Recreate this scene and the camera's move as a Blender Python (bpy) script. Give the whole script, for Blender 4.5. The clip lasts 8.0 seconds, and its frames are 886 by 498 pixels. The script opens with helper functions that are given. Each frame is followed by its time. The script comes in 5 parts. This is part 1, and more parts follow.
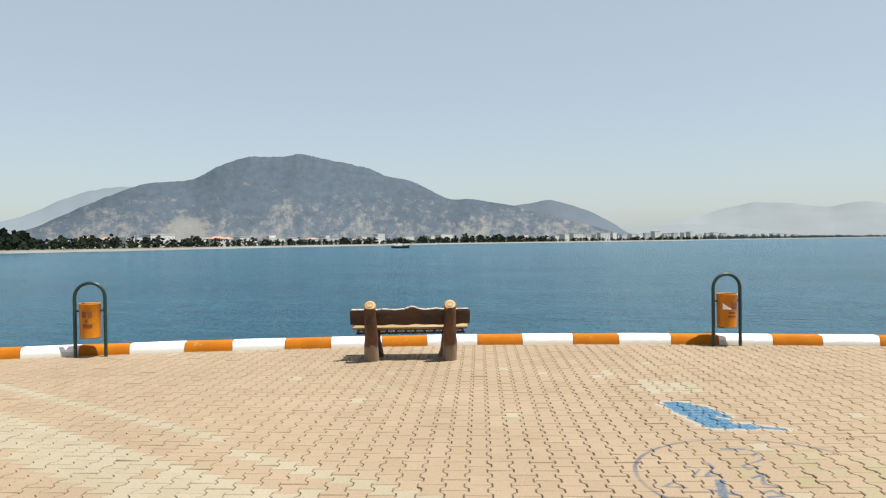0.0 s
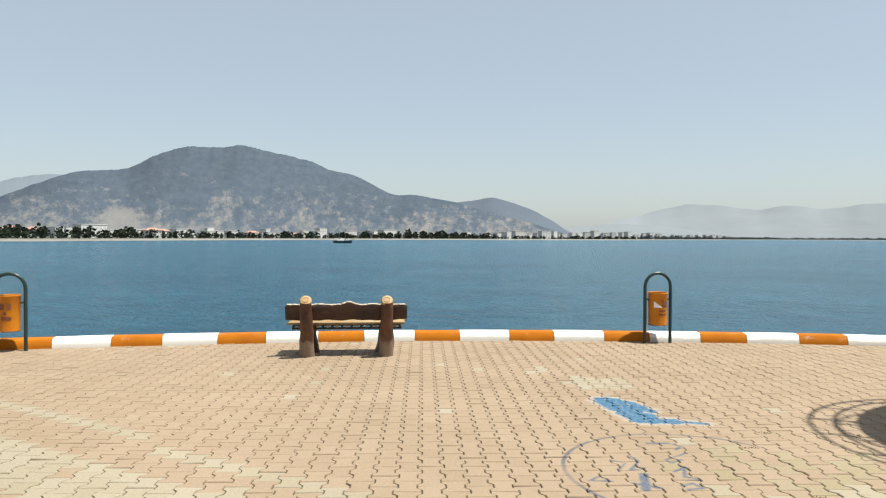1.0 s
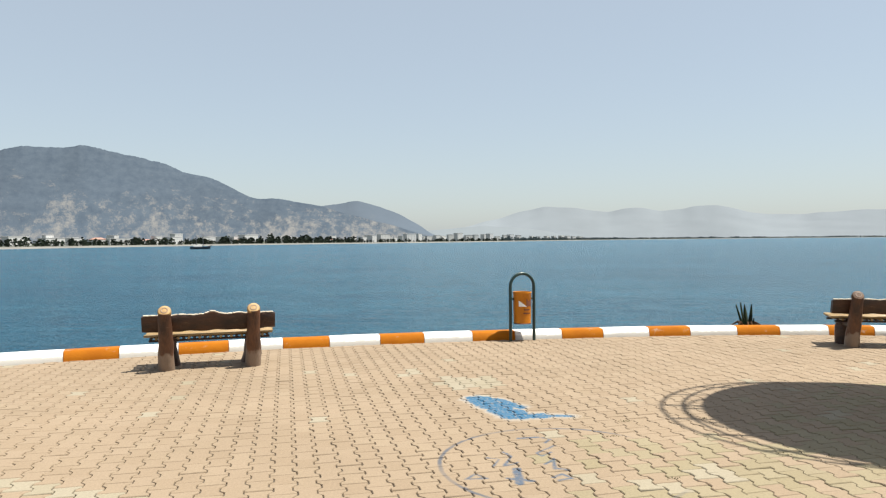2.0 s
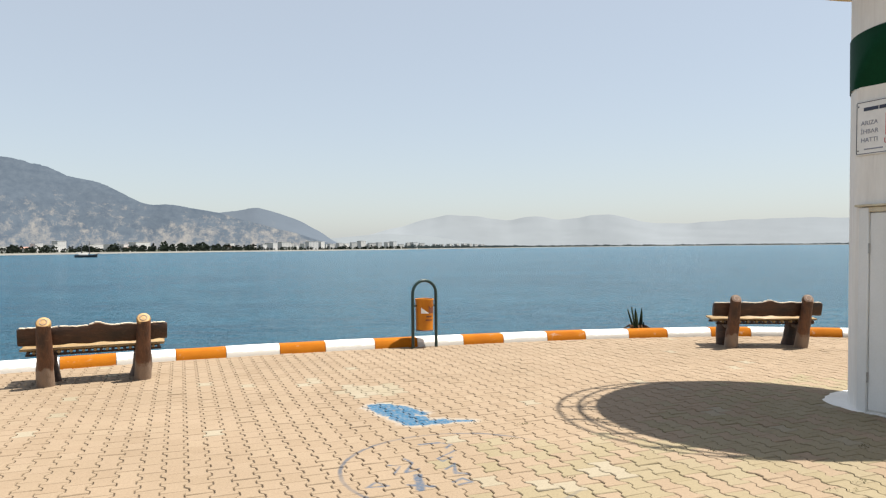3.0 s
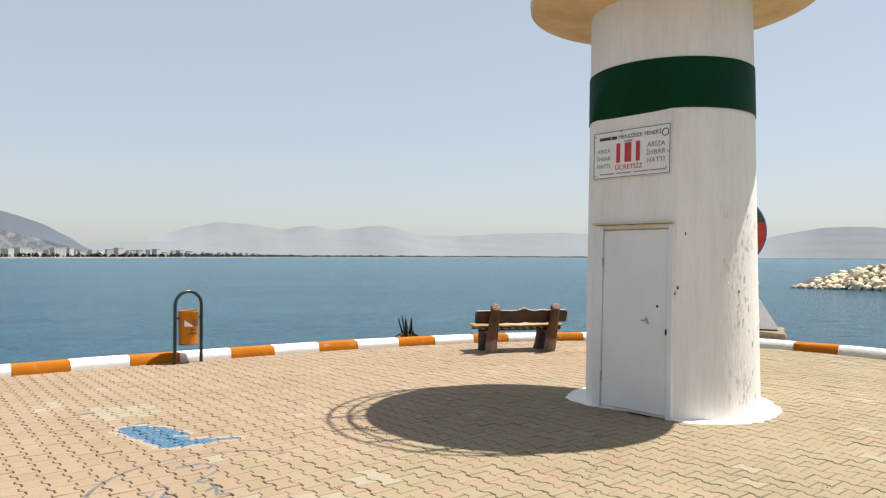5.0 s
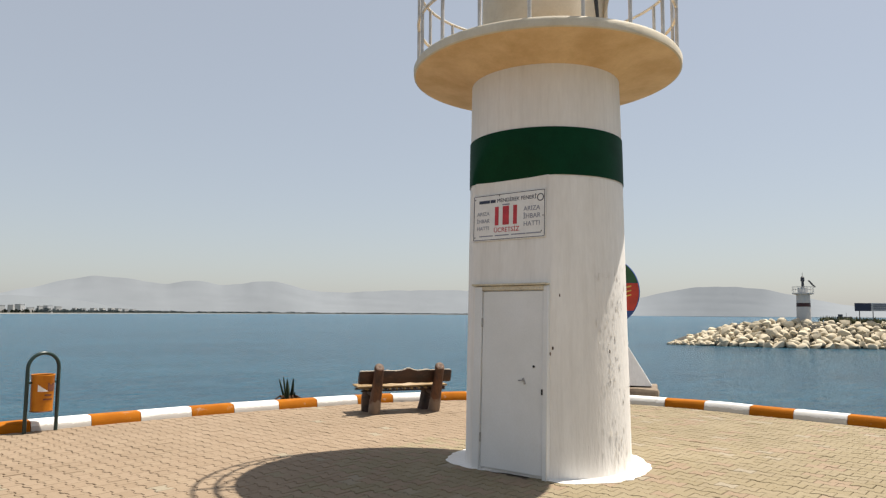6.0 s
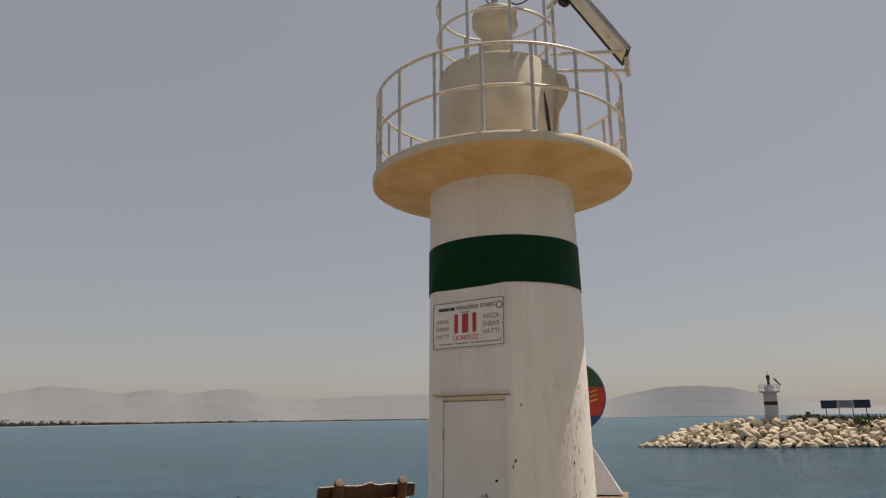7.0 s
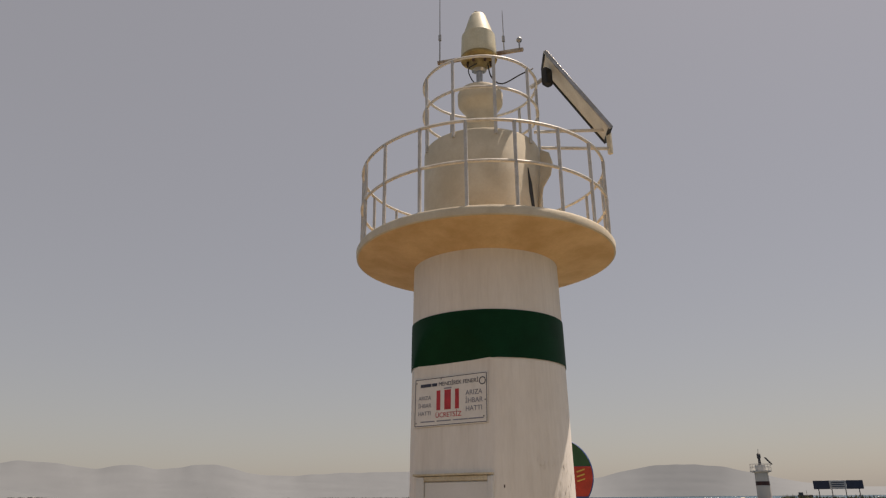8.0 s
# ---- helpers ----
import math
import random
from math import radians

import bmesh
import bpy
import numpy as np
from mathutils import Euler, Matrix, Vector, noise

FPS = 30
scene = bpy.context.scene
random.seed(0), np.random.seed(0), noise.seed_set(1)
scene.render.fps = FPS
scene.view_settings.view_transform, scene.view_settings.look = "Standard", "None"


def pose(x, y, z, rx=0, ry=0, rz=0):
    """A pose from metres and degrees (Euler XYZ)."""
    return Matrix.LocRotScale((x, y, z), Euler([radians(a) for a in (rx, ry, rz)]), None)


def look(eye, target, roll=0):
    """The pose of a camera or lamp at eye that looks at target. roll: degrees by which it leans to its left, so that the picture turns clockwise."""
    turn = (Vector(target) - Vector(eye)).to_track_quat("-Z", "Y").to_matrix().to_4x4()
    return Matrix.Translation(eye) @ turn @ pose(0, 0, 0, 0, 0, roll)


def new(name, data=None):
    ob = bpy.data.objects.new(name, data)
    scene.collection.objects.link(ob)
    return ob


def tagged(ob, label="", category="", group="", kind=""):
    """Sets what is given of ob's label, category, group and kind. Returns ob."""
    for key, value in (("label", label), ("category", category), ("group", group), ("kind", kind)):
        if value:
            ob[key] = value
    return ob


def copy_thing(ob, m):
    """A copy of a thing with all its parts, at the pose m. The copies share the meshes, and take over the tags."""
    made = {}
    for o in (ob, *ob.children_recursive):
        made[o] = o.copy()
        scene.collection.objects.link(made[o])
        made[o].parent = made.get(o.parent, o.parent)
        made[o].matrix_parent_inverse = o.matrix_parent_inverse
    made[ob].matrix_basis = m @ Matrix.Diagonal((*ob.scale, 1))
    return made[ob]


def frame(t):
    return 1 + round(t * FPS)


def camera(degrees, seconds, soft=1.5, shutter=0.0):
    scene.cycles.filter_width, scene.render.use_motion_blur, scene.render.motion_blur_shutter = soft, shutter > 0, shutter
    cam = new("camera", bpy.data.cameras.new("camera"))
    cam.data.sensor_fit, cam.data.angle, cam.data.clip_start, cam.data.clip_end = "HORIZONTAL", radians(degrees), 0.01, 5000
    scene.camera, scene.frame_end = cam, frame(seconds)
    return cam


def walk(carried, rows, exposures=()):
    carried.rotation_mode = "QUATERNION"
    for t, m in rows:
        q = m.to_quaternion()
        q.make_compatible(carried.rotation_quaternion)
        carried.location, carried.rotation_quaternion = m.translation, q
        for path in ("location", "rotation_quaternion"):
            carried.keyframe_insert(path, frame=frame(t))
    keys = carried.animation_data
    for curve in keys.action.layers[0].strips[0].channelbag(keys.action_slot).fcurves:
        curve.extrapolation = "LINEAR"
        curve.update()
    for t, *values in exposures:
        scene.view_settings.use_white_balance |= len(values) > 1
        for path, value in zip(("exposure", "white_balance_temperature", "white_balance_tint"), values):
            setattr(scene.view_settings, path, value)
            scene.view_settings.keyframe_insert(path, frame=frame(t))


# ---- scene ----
cam = camera(64.7, 8.0, soft=1.25)

PATH = [
    (0, (0.343, -0.206, 1.679), (-0.12, 1.739, 1.657), -0.7),
    (0.5, (0.385, -0.195, 1.678), (-0.035, 1.76, 1.668), -0.4),
    (1, (0.403, -0.174, 1.675), (0.1, 1.802, 1.641), 0.3),
    (1.5, (0.372, -0.157, 1.673), (0.251, 1.839, 1.636), 0.2),
    (2, (0.343, -0.157, 1.679), (0.422, 1.841, 1.654), -0.5),
    (2.2, (0.367, -0.127, 1.658), (0.526, 1.867, 1.64), -0.6),
    (3.5, (0.348, -0.17, 1.673), (0.804, 1.778, 1.677), -0.2),
    (4, (0.325, -0.164, 1.664), (0.924, 1.744, 1.669), -0.0),
    (4.5, (0.363, -0.162, 1.677), (1.102, 1.696, 1.664), -0.2),
    (5, (0.4, -0.168, 1.673), (1.35, 1.591, 1.695), 0.2),
    (6.5, (0.597, -0.225, 1.753), (1.838, 1.311, 2.072), -0.1),
    (7, (0.628, -0.238, 1.784), (1.874, 1.253, 2.257), -0.8),
    (7.5, (0.63, -0.27, 1.784), (1.87, 1.193, 2.352), -0.5),
    (8, (0.698, -0.228, 1.813), (1.935, 1.194, 2.484), -0.5),
]
walk(cam, [(t, look(eye, target, roll)) for t, eye, target, roll in PATH], exposures=[(0, 0.9, 6400, 6), (2.2, 0.95, 6400, 7), (3.5, 1.07, 6600, 10), (4.5, 1.07, 6600, 10), (5.1, 0.9, 6550, 10.5), (6.3, 0.58, 6850, 12), (7.0, 0.1, 7320, 17.0), (7.5, 0.06, 7480, 18.5), (8.0, 0.14, 7650, 19.0)])

# ---------------------------------------------------------------- light
SUN_FROM = Vector((0.372, -0.076, 0.92)).normalized()
world = bpy.data.worlds.new("sky_world")
scene.world = world
world.use_nodes = True
wn = world.node_tree
sky = wn.nodes.new("ShaderNodeTexSky")
sky.sky_type = "NISHITA"
sky.sun_disc = False
sky.sun_elevation = math.asin(SUN_FROM.z)
sky.sun_rotation = math.atan2(SUN_FROM.x, SUN_FROM.y)
sky.air_density = 1.0
sky.dust_density = 1.4
sky.ozone_density = 1.2
wn.nodes["Background"].inputs["Strength"].default_value = 0.0505
haze = wn.nodes.new("ShaderNodeMix")
haze.data_type = "RGBA"
haze.inputs[0].default_value = 0.31
haze.inputs[7].default_value = (12.0, 12.7, 13.2, 1)
wn.links.new(sky.outputs["Color"], haze.inputs[6])
wn.links.new(haze.outputs[2], wn.nodes["Background"].inputs["Color"])
sun_data = bpy.data.lights.new("sun", "SUN")
sun_data.energy = 5.0
sun_data.angle = radians(0.53)
sun_data.color = (1.0, 0.95, 0.86)
sun = new("sun", sun_data)
sun.matrix_world = look(SUN_FROM * 50, (0, 0, 0))


# ---------------------------------------------------------------- materials
def nd(tree, kind, **values):
    node = tree.nodes.new(kind)
    for key, value in values.items():
        node.inputs[key].default_value = value
    return node


def ramp(tree, source, stops):
    r = tree.nodes.new("ShaderNodeValToRGB")
    r.color_ramp.elements.remove(r.color_ramp.elements[1])
    for i, (at, col) in enumerate(stops):
        e = r.color_ramp.elements[0] if i == 0 else r.color_ramp.elements.new(at)
        e.position = at
        e.color = (*col, 1)
    tree.links.new(source, r.inputs["Fac"])
    return r.outputs["Color"]


def noise_tex(tree, scale, detail=4, coords="Object", stretch=(1, 1, 1), rough=0.6):
    tc = tree.nodes.new("ShaderNodeTexCoord")
    mp = tree.nodes.new("ShaderNodeMapping")
    mp.inputs["Scale"].default_value = stretch
    n = nd(tree, "ShaderNodeTexNoise", Scale=scale, Detail=detail, Roughness=rough)
    tree.links.new(tc.outputs[coords], mp.inputs["Vector"])
    tree.links.new(mp.outputs["Vector"], n.inputs["Vector"])
    return n.outputs["Fac"]


def vmath(t, op, a, b=None):
    n = t.nodes.new("ShaderNodeVectorMath")
    n.operation = op
    for i, v in enumerate((a, b)):
        if v is None:
            continue
        if isinstance(v, bpy.types.NodeSocket):
            t.links.new(v, n.inputs[i])
        else:
            n.inputs[i].default_value = v
    return n


def smath(t, op, a, b=None, clamp=False):
    n = t.nodes.new("ShaderNodeMath")
    n.operation, n.use_clamp = op, clamp
    for i, v in enumerate((a, b)):
        if v is None:
            continue
        if isinstance(v, bpy.types.NodeSocket):
            t.links.new(v, n.inputs[i])
        else:
            n.inputs[i].default_value = v
    return n.outputs[0]


def mixed(tree, fac, a, b, mode="MIX"):
    m = tree.nodes.new("ShaderNodeMix")
    m.data_type, m.blend_type = "RGBA", mode
    for value, socket in ((fac, m.inputs[0]), (a, m.inputs[6]), (b, m.inputs[7])):
        if isinstance(value, bpy.types.NodeSocket):
            tree.links.new(value, socket)
        elif isinstance(value, (int, float)):
            socket.default_value = value
        else:
            socket.default_value = (*value, 1)
    return m.outputs[2]


def mat(name, col, dark=None, scale=6.0, fine=60.0, rough=0.7, metal=0.0, bump=0.2, spec=0.5, stretch=(1, 1, 1), coords="Object", extra=None, grain=0.35):
    """Two scales of colour change between dark and col, and a fine relief."""
    m = bpy.data.materials.new(name)
    m.use_nodes = True
    t = m.node_tree
    b = t.nodes["Principled BSDF"]
    dark = dark or tuple(c * 0.72 for c in col)
    big = noise_tex(t, scale, 5, coords, stretch)
    small = noise_tex(t, fine, 3, coords, stretch)
    c = mixed(t, ramp(t, big, [(0.35, (0, 0, 0)), (0.65, (1, 1, 1))]), dark, col)
    c = mixed(t, grain, c, ramp(t, small, [(0.3, (0.45, 0.45, 0.45)), (0.7, (1, 1, 1))]), "MULTIPLY")
    if extra:
        c = extra(t, c)
    t.links.new(c, b.inputs["Base Color"])
    b.inputs["Roughness"].default_value = rough
    b.inputs["Metallic"].default_value = metal
    b.inputs["Specular IOR Level"].default_value = spec
    if bump:
        bp = nd(t, "ShaderNodeBump", Strength=bump, Distance=0.01)
        t.links.new(small, bp.inputs["Height"])
        t.links.new(bp.outputs["Normal"], b.inputs["Normal"])
    return m


def streaks(t, c):
    s = noise_tex(t, 3.0, 6, "Object", (6, 6, 0.25))
    k = ramp(t, s, [(0.50, (0, 0, 0)), (0.75, (1, 1, 1))])
    c = mixed(t, mixed(t, k, (0, 0, 0), (0.22, 0.22, 0.22)), c, (0.5, 0.46, 0.41))
    p = noise_tex(t, 9.0, 8, "Object", (1.6, 1.6, 0.5), 0.75)
    k = ramp(t, p, [(0.68, (0, 0, 0)), (0.72, (1, 1, 1))])
    return mixed(t, mixed(t, k, (0, 0, 0), (0.22, 0.22, 0.22)), c, (0.55, 0.53, 0.49))


M_WHITE = mat("white_limewash", (0.83, 0.81, 0.775), (0.74, 0.71, 0.665), 1.6, 26, 0.8, bump=0.5, extra=streaks, grain=0.10, stretch=(1, 1, 0.22))
# tan from yellow stains and from the paving's warm bounce, painted in
M_UNDER = mat("stained_render_warm_bounce", (0.76, 0.55, 0.31), (0.60, 0.40, 0.20), 2.2, 30, 0.85, bump=0.3, grain=0.12)
M_GREEN = mat("green_gloss_paint", (0.001, 0.044, 0.017), (0.001, 0.034, 0.013), 3, 50, 0.6, bump=0.15, spec=0.1)
M_DOOR = mat("white_door_paint", (0.74, 0.74, 0.73), (0.68, 0.68, 0.66), 1.6, 50, 0.5, bump=0.06, grain=0.08)
M_FRAME = mat("cream_door_frame_paint", (0.72, 0.66, 0.52), (0.55, 0.47, 0.33), 4, 50, 0.6, bump=0.1)
M_RAIL = mat("white_rail_paint", (0.72, 0.71, 0.67), (0.56, 0.52, 0.46), 9, 90, 0.5, bump=0.1)
# greyer copy of the rail paint: shade on the posts put into the colour
M_RAIL_SHADED = mat("shaded_rail_paint", (0.58, 0.59, 0.60), (0.45, 0.44, 0.42), 9, 90, 0.5, bump=0.1)
M_BLACK = mat("black_rubber", (0.02, 0.02, 0.02), None, 10, 90, 0.6)
def scuffed(t, c):
    k = ramp(t, noise_tex(t, 5.0, 7, "Object", (1, 1, 1.6), 0.72), [(0.60, (0, 0, 0)), (0.68, (1, 1, 1))])
    return mixed(t, mixed(t, k, (0, 0, 0), (0.45, 0.45, 0.45)), c, (0.36, 0.31, 0.25))


M_ORANGE = mat("orange_kerb_paint", (0.368, 0.119, 0.004), (0.307, 0.092, 0.003), 3, 60, 0.85, bump=0.3, spec=0.15, grain=0.2, extra=scuffed)
def worn_kerb(t, c):
    """Paint rubbed off along the foot of the stones."""
    sep = t.nodes.new("ShaderNodeSeparateXYZ")
    t.links.new(t.nodes.new("ShaderNodeTexCoord").outputs["Object"], sep.inputs[0])
    edge_ = smath(t, "SUBTRACT", sep.outputs["Z"], smath(t, "MULTIPLY", noise_tex(t, 6.0, 7, "Object", (1, 1, 1), 0.7), 0.13))
    k = ramp(t, edge_, [(0.0, (0.7, 0.7, 0.7)), (0.012, (0, 0, 0))])
    return mixed(t, k, scuffed(t, c), (0.40, 0.37, 0.33))


M_KERBWHITE = mat("white_kerb_paint", (0.798, 0.788, 0.769), (0.703, 0.684, 0.646), 3, 60, 0.75, bump=0.3, grain=0.15, extra=worn_kerb)
M_CONCRETE = mat("concrete", (0.42, 0.39, 0.34), (0.30, 0.27, 0.23), 1.5, 30, 0.9, bump=0.4)
M_SAND = mat("joint_sand", (0.107, 0.080, 0.054), (0.069, 0.054, 0.038), 2.0, 90, 0.95, bump=0.4)
def peeling(t, c):
    """Bleached flecks where varnish and bark have come off."""
    k = ramp(t, noise_tex(t, 16.0, 7, "Object", (0.5, 1, 1.5), 0.75), [(0.58, (0, 0, 0)), (0.70, (1, 1, 1))])
    return mixed(t, mixed(t, k, (0, 0, 0), (0.35, 0.35, 0.35)), c, (0.22, 0.13, 0.07))


def worn_foot(t, c):
    """Varnish gone from the lower part of a post, bare grey wood there."""
    sep = t.nodes.new("ShaderNodeSeparateXYZ")
    t.links.new(t.nodes.new("ShaderNodeTexCoord").outputs["Object"], sep.inputs[0])
    high = t.nodes.new("ShaderNodeMath")
    high.operation = "MULTIPLY_ADD"
    high.inputs[1].default_value = -0.42
    t.links.new(noise_tex(t, 7.0, 6, "Object", (1, 1, 0.6), 0.7), high.inputs[0])
    t.links.new(sep.outputs["Z"], high.inputs[2])
    k = ramp(t, high.outputs[0], [(0.0, (0.6, 0.6, 0.6)), (0.05, (0, 0, 0))])
    return mixed(t, k, peeling(t, c), (0.27, 0.21, 0.16))


M_BARK = mat("dark_varnished_log", (0.071, 0.025, 0.009), (0.015, 0.006, 0.003), 6, 34, 0.5, bump=1.0, stretch=(0.5, 1, 1.2), extra=peeling, grain=0.5)
M_POST = mat("weathered_log", (0.144, 0.054, 0.020), (0.032, 0.012, 0.006), 6, 45, 0.55, bump=0.9, stretch=(1, 1, 0.3), extra=worn_foot)
# bare wood of the board's edge, with the sun's glint painted in
M_EDGE = mat("sunlit_board_edge", (0.684, 0.598, 0.479), (0.513, 0.410, 0.291), 9, 50, 0.55, bump=0.4)
M_CUT = mat("cut_log_end", (0.429, 0.268, 0.099), (0.302, 0.168, 0.058), 18, 60, 0.6)
# darker copy of cut_log_end: shade on the second bench's ends painted in
M_DARKCUT = mat("shaded_log_end", (0.16, 0.085, 0.045), (0.07, 0.035, 0.02), 18, 60, 0.7)
M_SEAT = mat("pale_varnished_slat", (0.359, 0.236, 0.096), (0.258, 0.157, 0.056), 12, 60, 0.45)
M_BINPIPE = mat("dark_green_enamel", (0.012, 0.035, 0.03), None, 8, 60, 0.3, bump=0.05)
M_BIN = mat("orange_bin_enamel", (0.522, 0.186, 0.006), (0.431, 0.133, 0.005), 6, 50, 0.45, bump=0.06, spec=0.3, grain=0.2)
M_DIRT = mat("brown_stain", (0.16, 0.045, 0.012), (0.10, 0.028, 0.01), 8, 50, 0.7)
M_RUST = mat("rust", (0.09, 0.05, 0.035), (0.05, 0.03, 0.02), 30, 90, 0.9, bump=0.1)
M_PAPER = mat("white_sticker", (0.8, 0.78, 0.75), (0.74, 0.72, 0.69), 8, 60, 0.6, bump=0, grain=0.05)
M_LANTERN = mat("ivory_lantern_plastic", (0.70, 0.66, 0.50), (0.62, 0.57, 0.40), 5, 60, 0.55, bump=0.04)
M_BAR = mat("rust_streaked_ivory_paint", (0.60, 0.52, 0.40), (0.22, 0.13, 0.08), 7, 40, 0.7, bump=0.2)
M_SKIRT = mat("stained_yellow_plastic", (0.42, 0.32, 0.12), (0.22, 0.15, 0.06), 9, 60, 0.6, bump=0.1)
M_CREAM = mat("cream_weathered_paint", (0.64, 0.58, 0.46), (0.54, 0.47, 0.35), 3, 40, 0.7, bump=0.2, grain=0.12)
M_STEEL = mat("galvanised_steel", (0.45, 0.45, 0.45), (0.33, 0.32, 0.30), 9, 80, 0.4, metal=0.7, bump=0.05)


# ---------------------------------------------------------------- small builders
def mesh_from(bm, name, material, smooth=False):
    me = bpy.data.meshes.new(name)
    bm.normal_update()
    bm.to_mesh(me)
    bm.free()
    for m in material if isinstance(material, (list, tuple)) else [material]:
        me.materials.append(m)
    if smooth:
        me.shade_smooth()
    me.set_sharp_from_angle(angle=radians(38))
    return me


def part(name, bm, material, parent=None, label="", smooth=False, kind="", at=None):
    ob = new(name, mesh_from(bm, name, material, smooth))
    if parent:
        ob.parent = parent
    if at is not None:
        ob.matrix_basis = at
    return tagged(ob, label, kind=kind)


def thing(name, at, label, category, group="", kind=""):
    ob = new(name)
    ob.empty_display_size = 0.2
    ob.matrix_basis = at
    return tagged(ob, label, category, group, kind)


def add_box(bm, size, m, bevel=0.0, seg=1):
    g = bmesh.ops.create_cube(bm, size=1.0, matrix=m @ Matrix.Diagonal((*size, 1)))
    if bevel:
        edges = list({e for v in g["verts"] for e in v.link_edges})
        bmesh.ops.bevel(bm, geom=edges, offset=bevel, segments=seg, affect="EDGES", profile=0.6)
    return bm


def box(size, m=Matrix(), bevel=0.0, seg=1):
    return add_box(bmesh.new(), size, m, bevel, seg)


def add_tube(bm, pts, r, n=10, closed=False, wobble=0.0, caps=True, r_end=None):
    """A round bar along points; r may taper to r_end."""
    pts = [Vector(p) for p in pts]
    rings = []
    k = len(pts)
    side = None
    for i, p in enumerate(pts):
        a = pts[(i - 1) % k] if closed or i else p
        b = pts[(i + 1) % k] if closed or i < k - 1 else p
        d = (b - a).normalized()
        if side is None:
            side = d.orthogonal().normalized()
        side = (side - d * side.dot(d)).normalized()
        up = d.cross(side)
        rr = r if r_end is None else r + (r_end - r) * i / max(1, k - 1)
        ring = []
        for j in range(n):
            w = 2 * math.pi * j / n
            q = rr * (1 + wobble * noise.noise(Vector((math.cos(w) * 1.3, math.sin(w) * 1.3, i * 0.6 + p.x))))
            ring.append(bm.verts.new(p + side * (q * math.cos(w)) + up * (q * math.sin(w))))
        rings.append(ring)
    for i in range(k if closed else k - 1):
        a, b = rings[i], rings[(i + 1) % k]
        for j in range(n):
            f = bm.faces.new((a[j], a[(j + 1) % n], b[(j + 1) % n], b[j]))
            f.smooth = True
    if caps and not closed:
        bm.faces.new(rings[0][::-1])
        bm.faces.new(rings[-1])
    return bm


def tube(pts, r, n=10, **kw):
    return add_tube(bmesh.new(), pts, r, n, **kw)


def circle_pts(r, z, n=48, a0=0.0, a1=2 * math.pi, c=(0, 0)):
    full = abs(a1 - a0 - 2 * math.pi) < 1e-6
    return [(c[0] + r * math.cos(a0 + (a1 - a0) * i / (n if full else n - 1)), c[1] + r * math.sin(a0 + (a1 - a0) * i / (n if full else n - 1)), z) for i in range(n)]


def lathe(profile, n=48, smooth=True):
    """Turns a line of (radius, height) round the z axis; ends on the axis close it."""
    bm = bmesh.new()
    rings = []
    for r, z in profile:
        rings.append([bm.verts.new((r * math.cos(2 * math.pi * j / n), r * math.sin(2 * math.pi * j / n), z)) for j in range(n)] if r > 1e-6 else [bm.verts.new((0, 0, z))])
    for a, b in zip(rings, rings[1:]):
        for j in range(n):
            q = [a[j % len(a)], a[(j + 1) % len(a)], b[(j + 1) % len(b)], b[j % len(b)]]
            q = list(dict.fromkeys(q))
            if len(q) > 2:
                bm.faces.new(q).smooth = smooth
    bmesh.ops.recalc_face_normals(bm, faces=bm.faces)
    return bm


def prism(outline, z0, z1):
    """A flat outline, extruded from z0 to z1."""
    bm = bmesh.new()
    lo = [bm.verts.new((x, y, z0)) for x, y in outline]
    hi = [bm.verts.new((x, y, z1)) for x, y in outline]
    n = len(lo)
    for i in range(n):
        bm.faces.new((lo[i], lo[(i + 1) % n], hi[(i + 1) % n], hi[i]))
    bm.faces.new(hi)
    bm.faces.new(lo[::-1])
    bmesh.ops.recalc_face_normals(bm, faces=bm.faces)
    return bm


def smooth_line(knots, step):
    """Points at even steps along a smooth curve through the knots."""
    k = [Vector(p) for p in knots]
    k = [2 * k[0] - k[1]] + k + [2 * k[-1] - k[-2]]
    fine = []
    for a, b, c, d in zip(k, k[1:], k[2:], k[3:]):
        for i in range(24):
            t = i / 24
            fine.append(0.5 * (2 * b + (c - a) * t + (2 * a - 5 * b + 4 * c - d) * t * t + (3 * b - a - 3 * c + d) * t ** 3))
    fine.append(k[-2])
    out, run, want = [fine[0]], 0.0, step
    for a, b in zip(fine, fine[1:]):
        length = (b - a).length
        while run + length >= want:
            out.append(a.lerp(b, (want - run) / length))
            want += step
        run += length
    return out


# ---------------------------------------------------------------- ground, water, kerb
SEA = -2.6
bm = bmesh.new()
rs = [0.0] + [6 * 1.12 ** i for i in range(60)]
rs = [r for r in rs if r < 4900] + [4900]
M_SEA = bpy.data.materials.new("sea_water")
M_SEA.use_nodes = True
t = M_SEA.node_tree
b = t.nodes["Principled BSDF"]
patch = noise_tex(t, 0.012, 5, "Object", (1, 2.2, 1))
b.inputs["Roughness"].default_value = 0.2
b.inputs["IOR"].default_value = 1.33
b.inputs["Specular IOR Level"].default_value = 0.34
water_col = mixed(t, ramp(t, patch, [(0.3, (0, 0, 0)), (0.7, (1, 1, 1))]), (0.013, 0.078, 0.135), (0.020, 0.107, 0.168))
gusts = noise_tex(t, 0.05, 6, "Object", (1, 1.6, 1), 0.62)
water_col = mixed(t, 0.8, water_col, ramp(t, gusts, [(0.36, (0.76, 0.80, 0.84)), (0.64, (1.16, 1.12, 1.08))]), "MULTIPLY")
# light and dark of the ripples, painted into the water colour
ripple_shading = noise_tex(t, 0.42, 5, "Object", (0.7, 1.5, 1), 0.7)
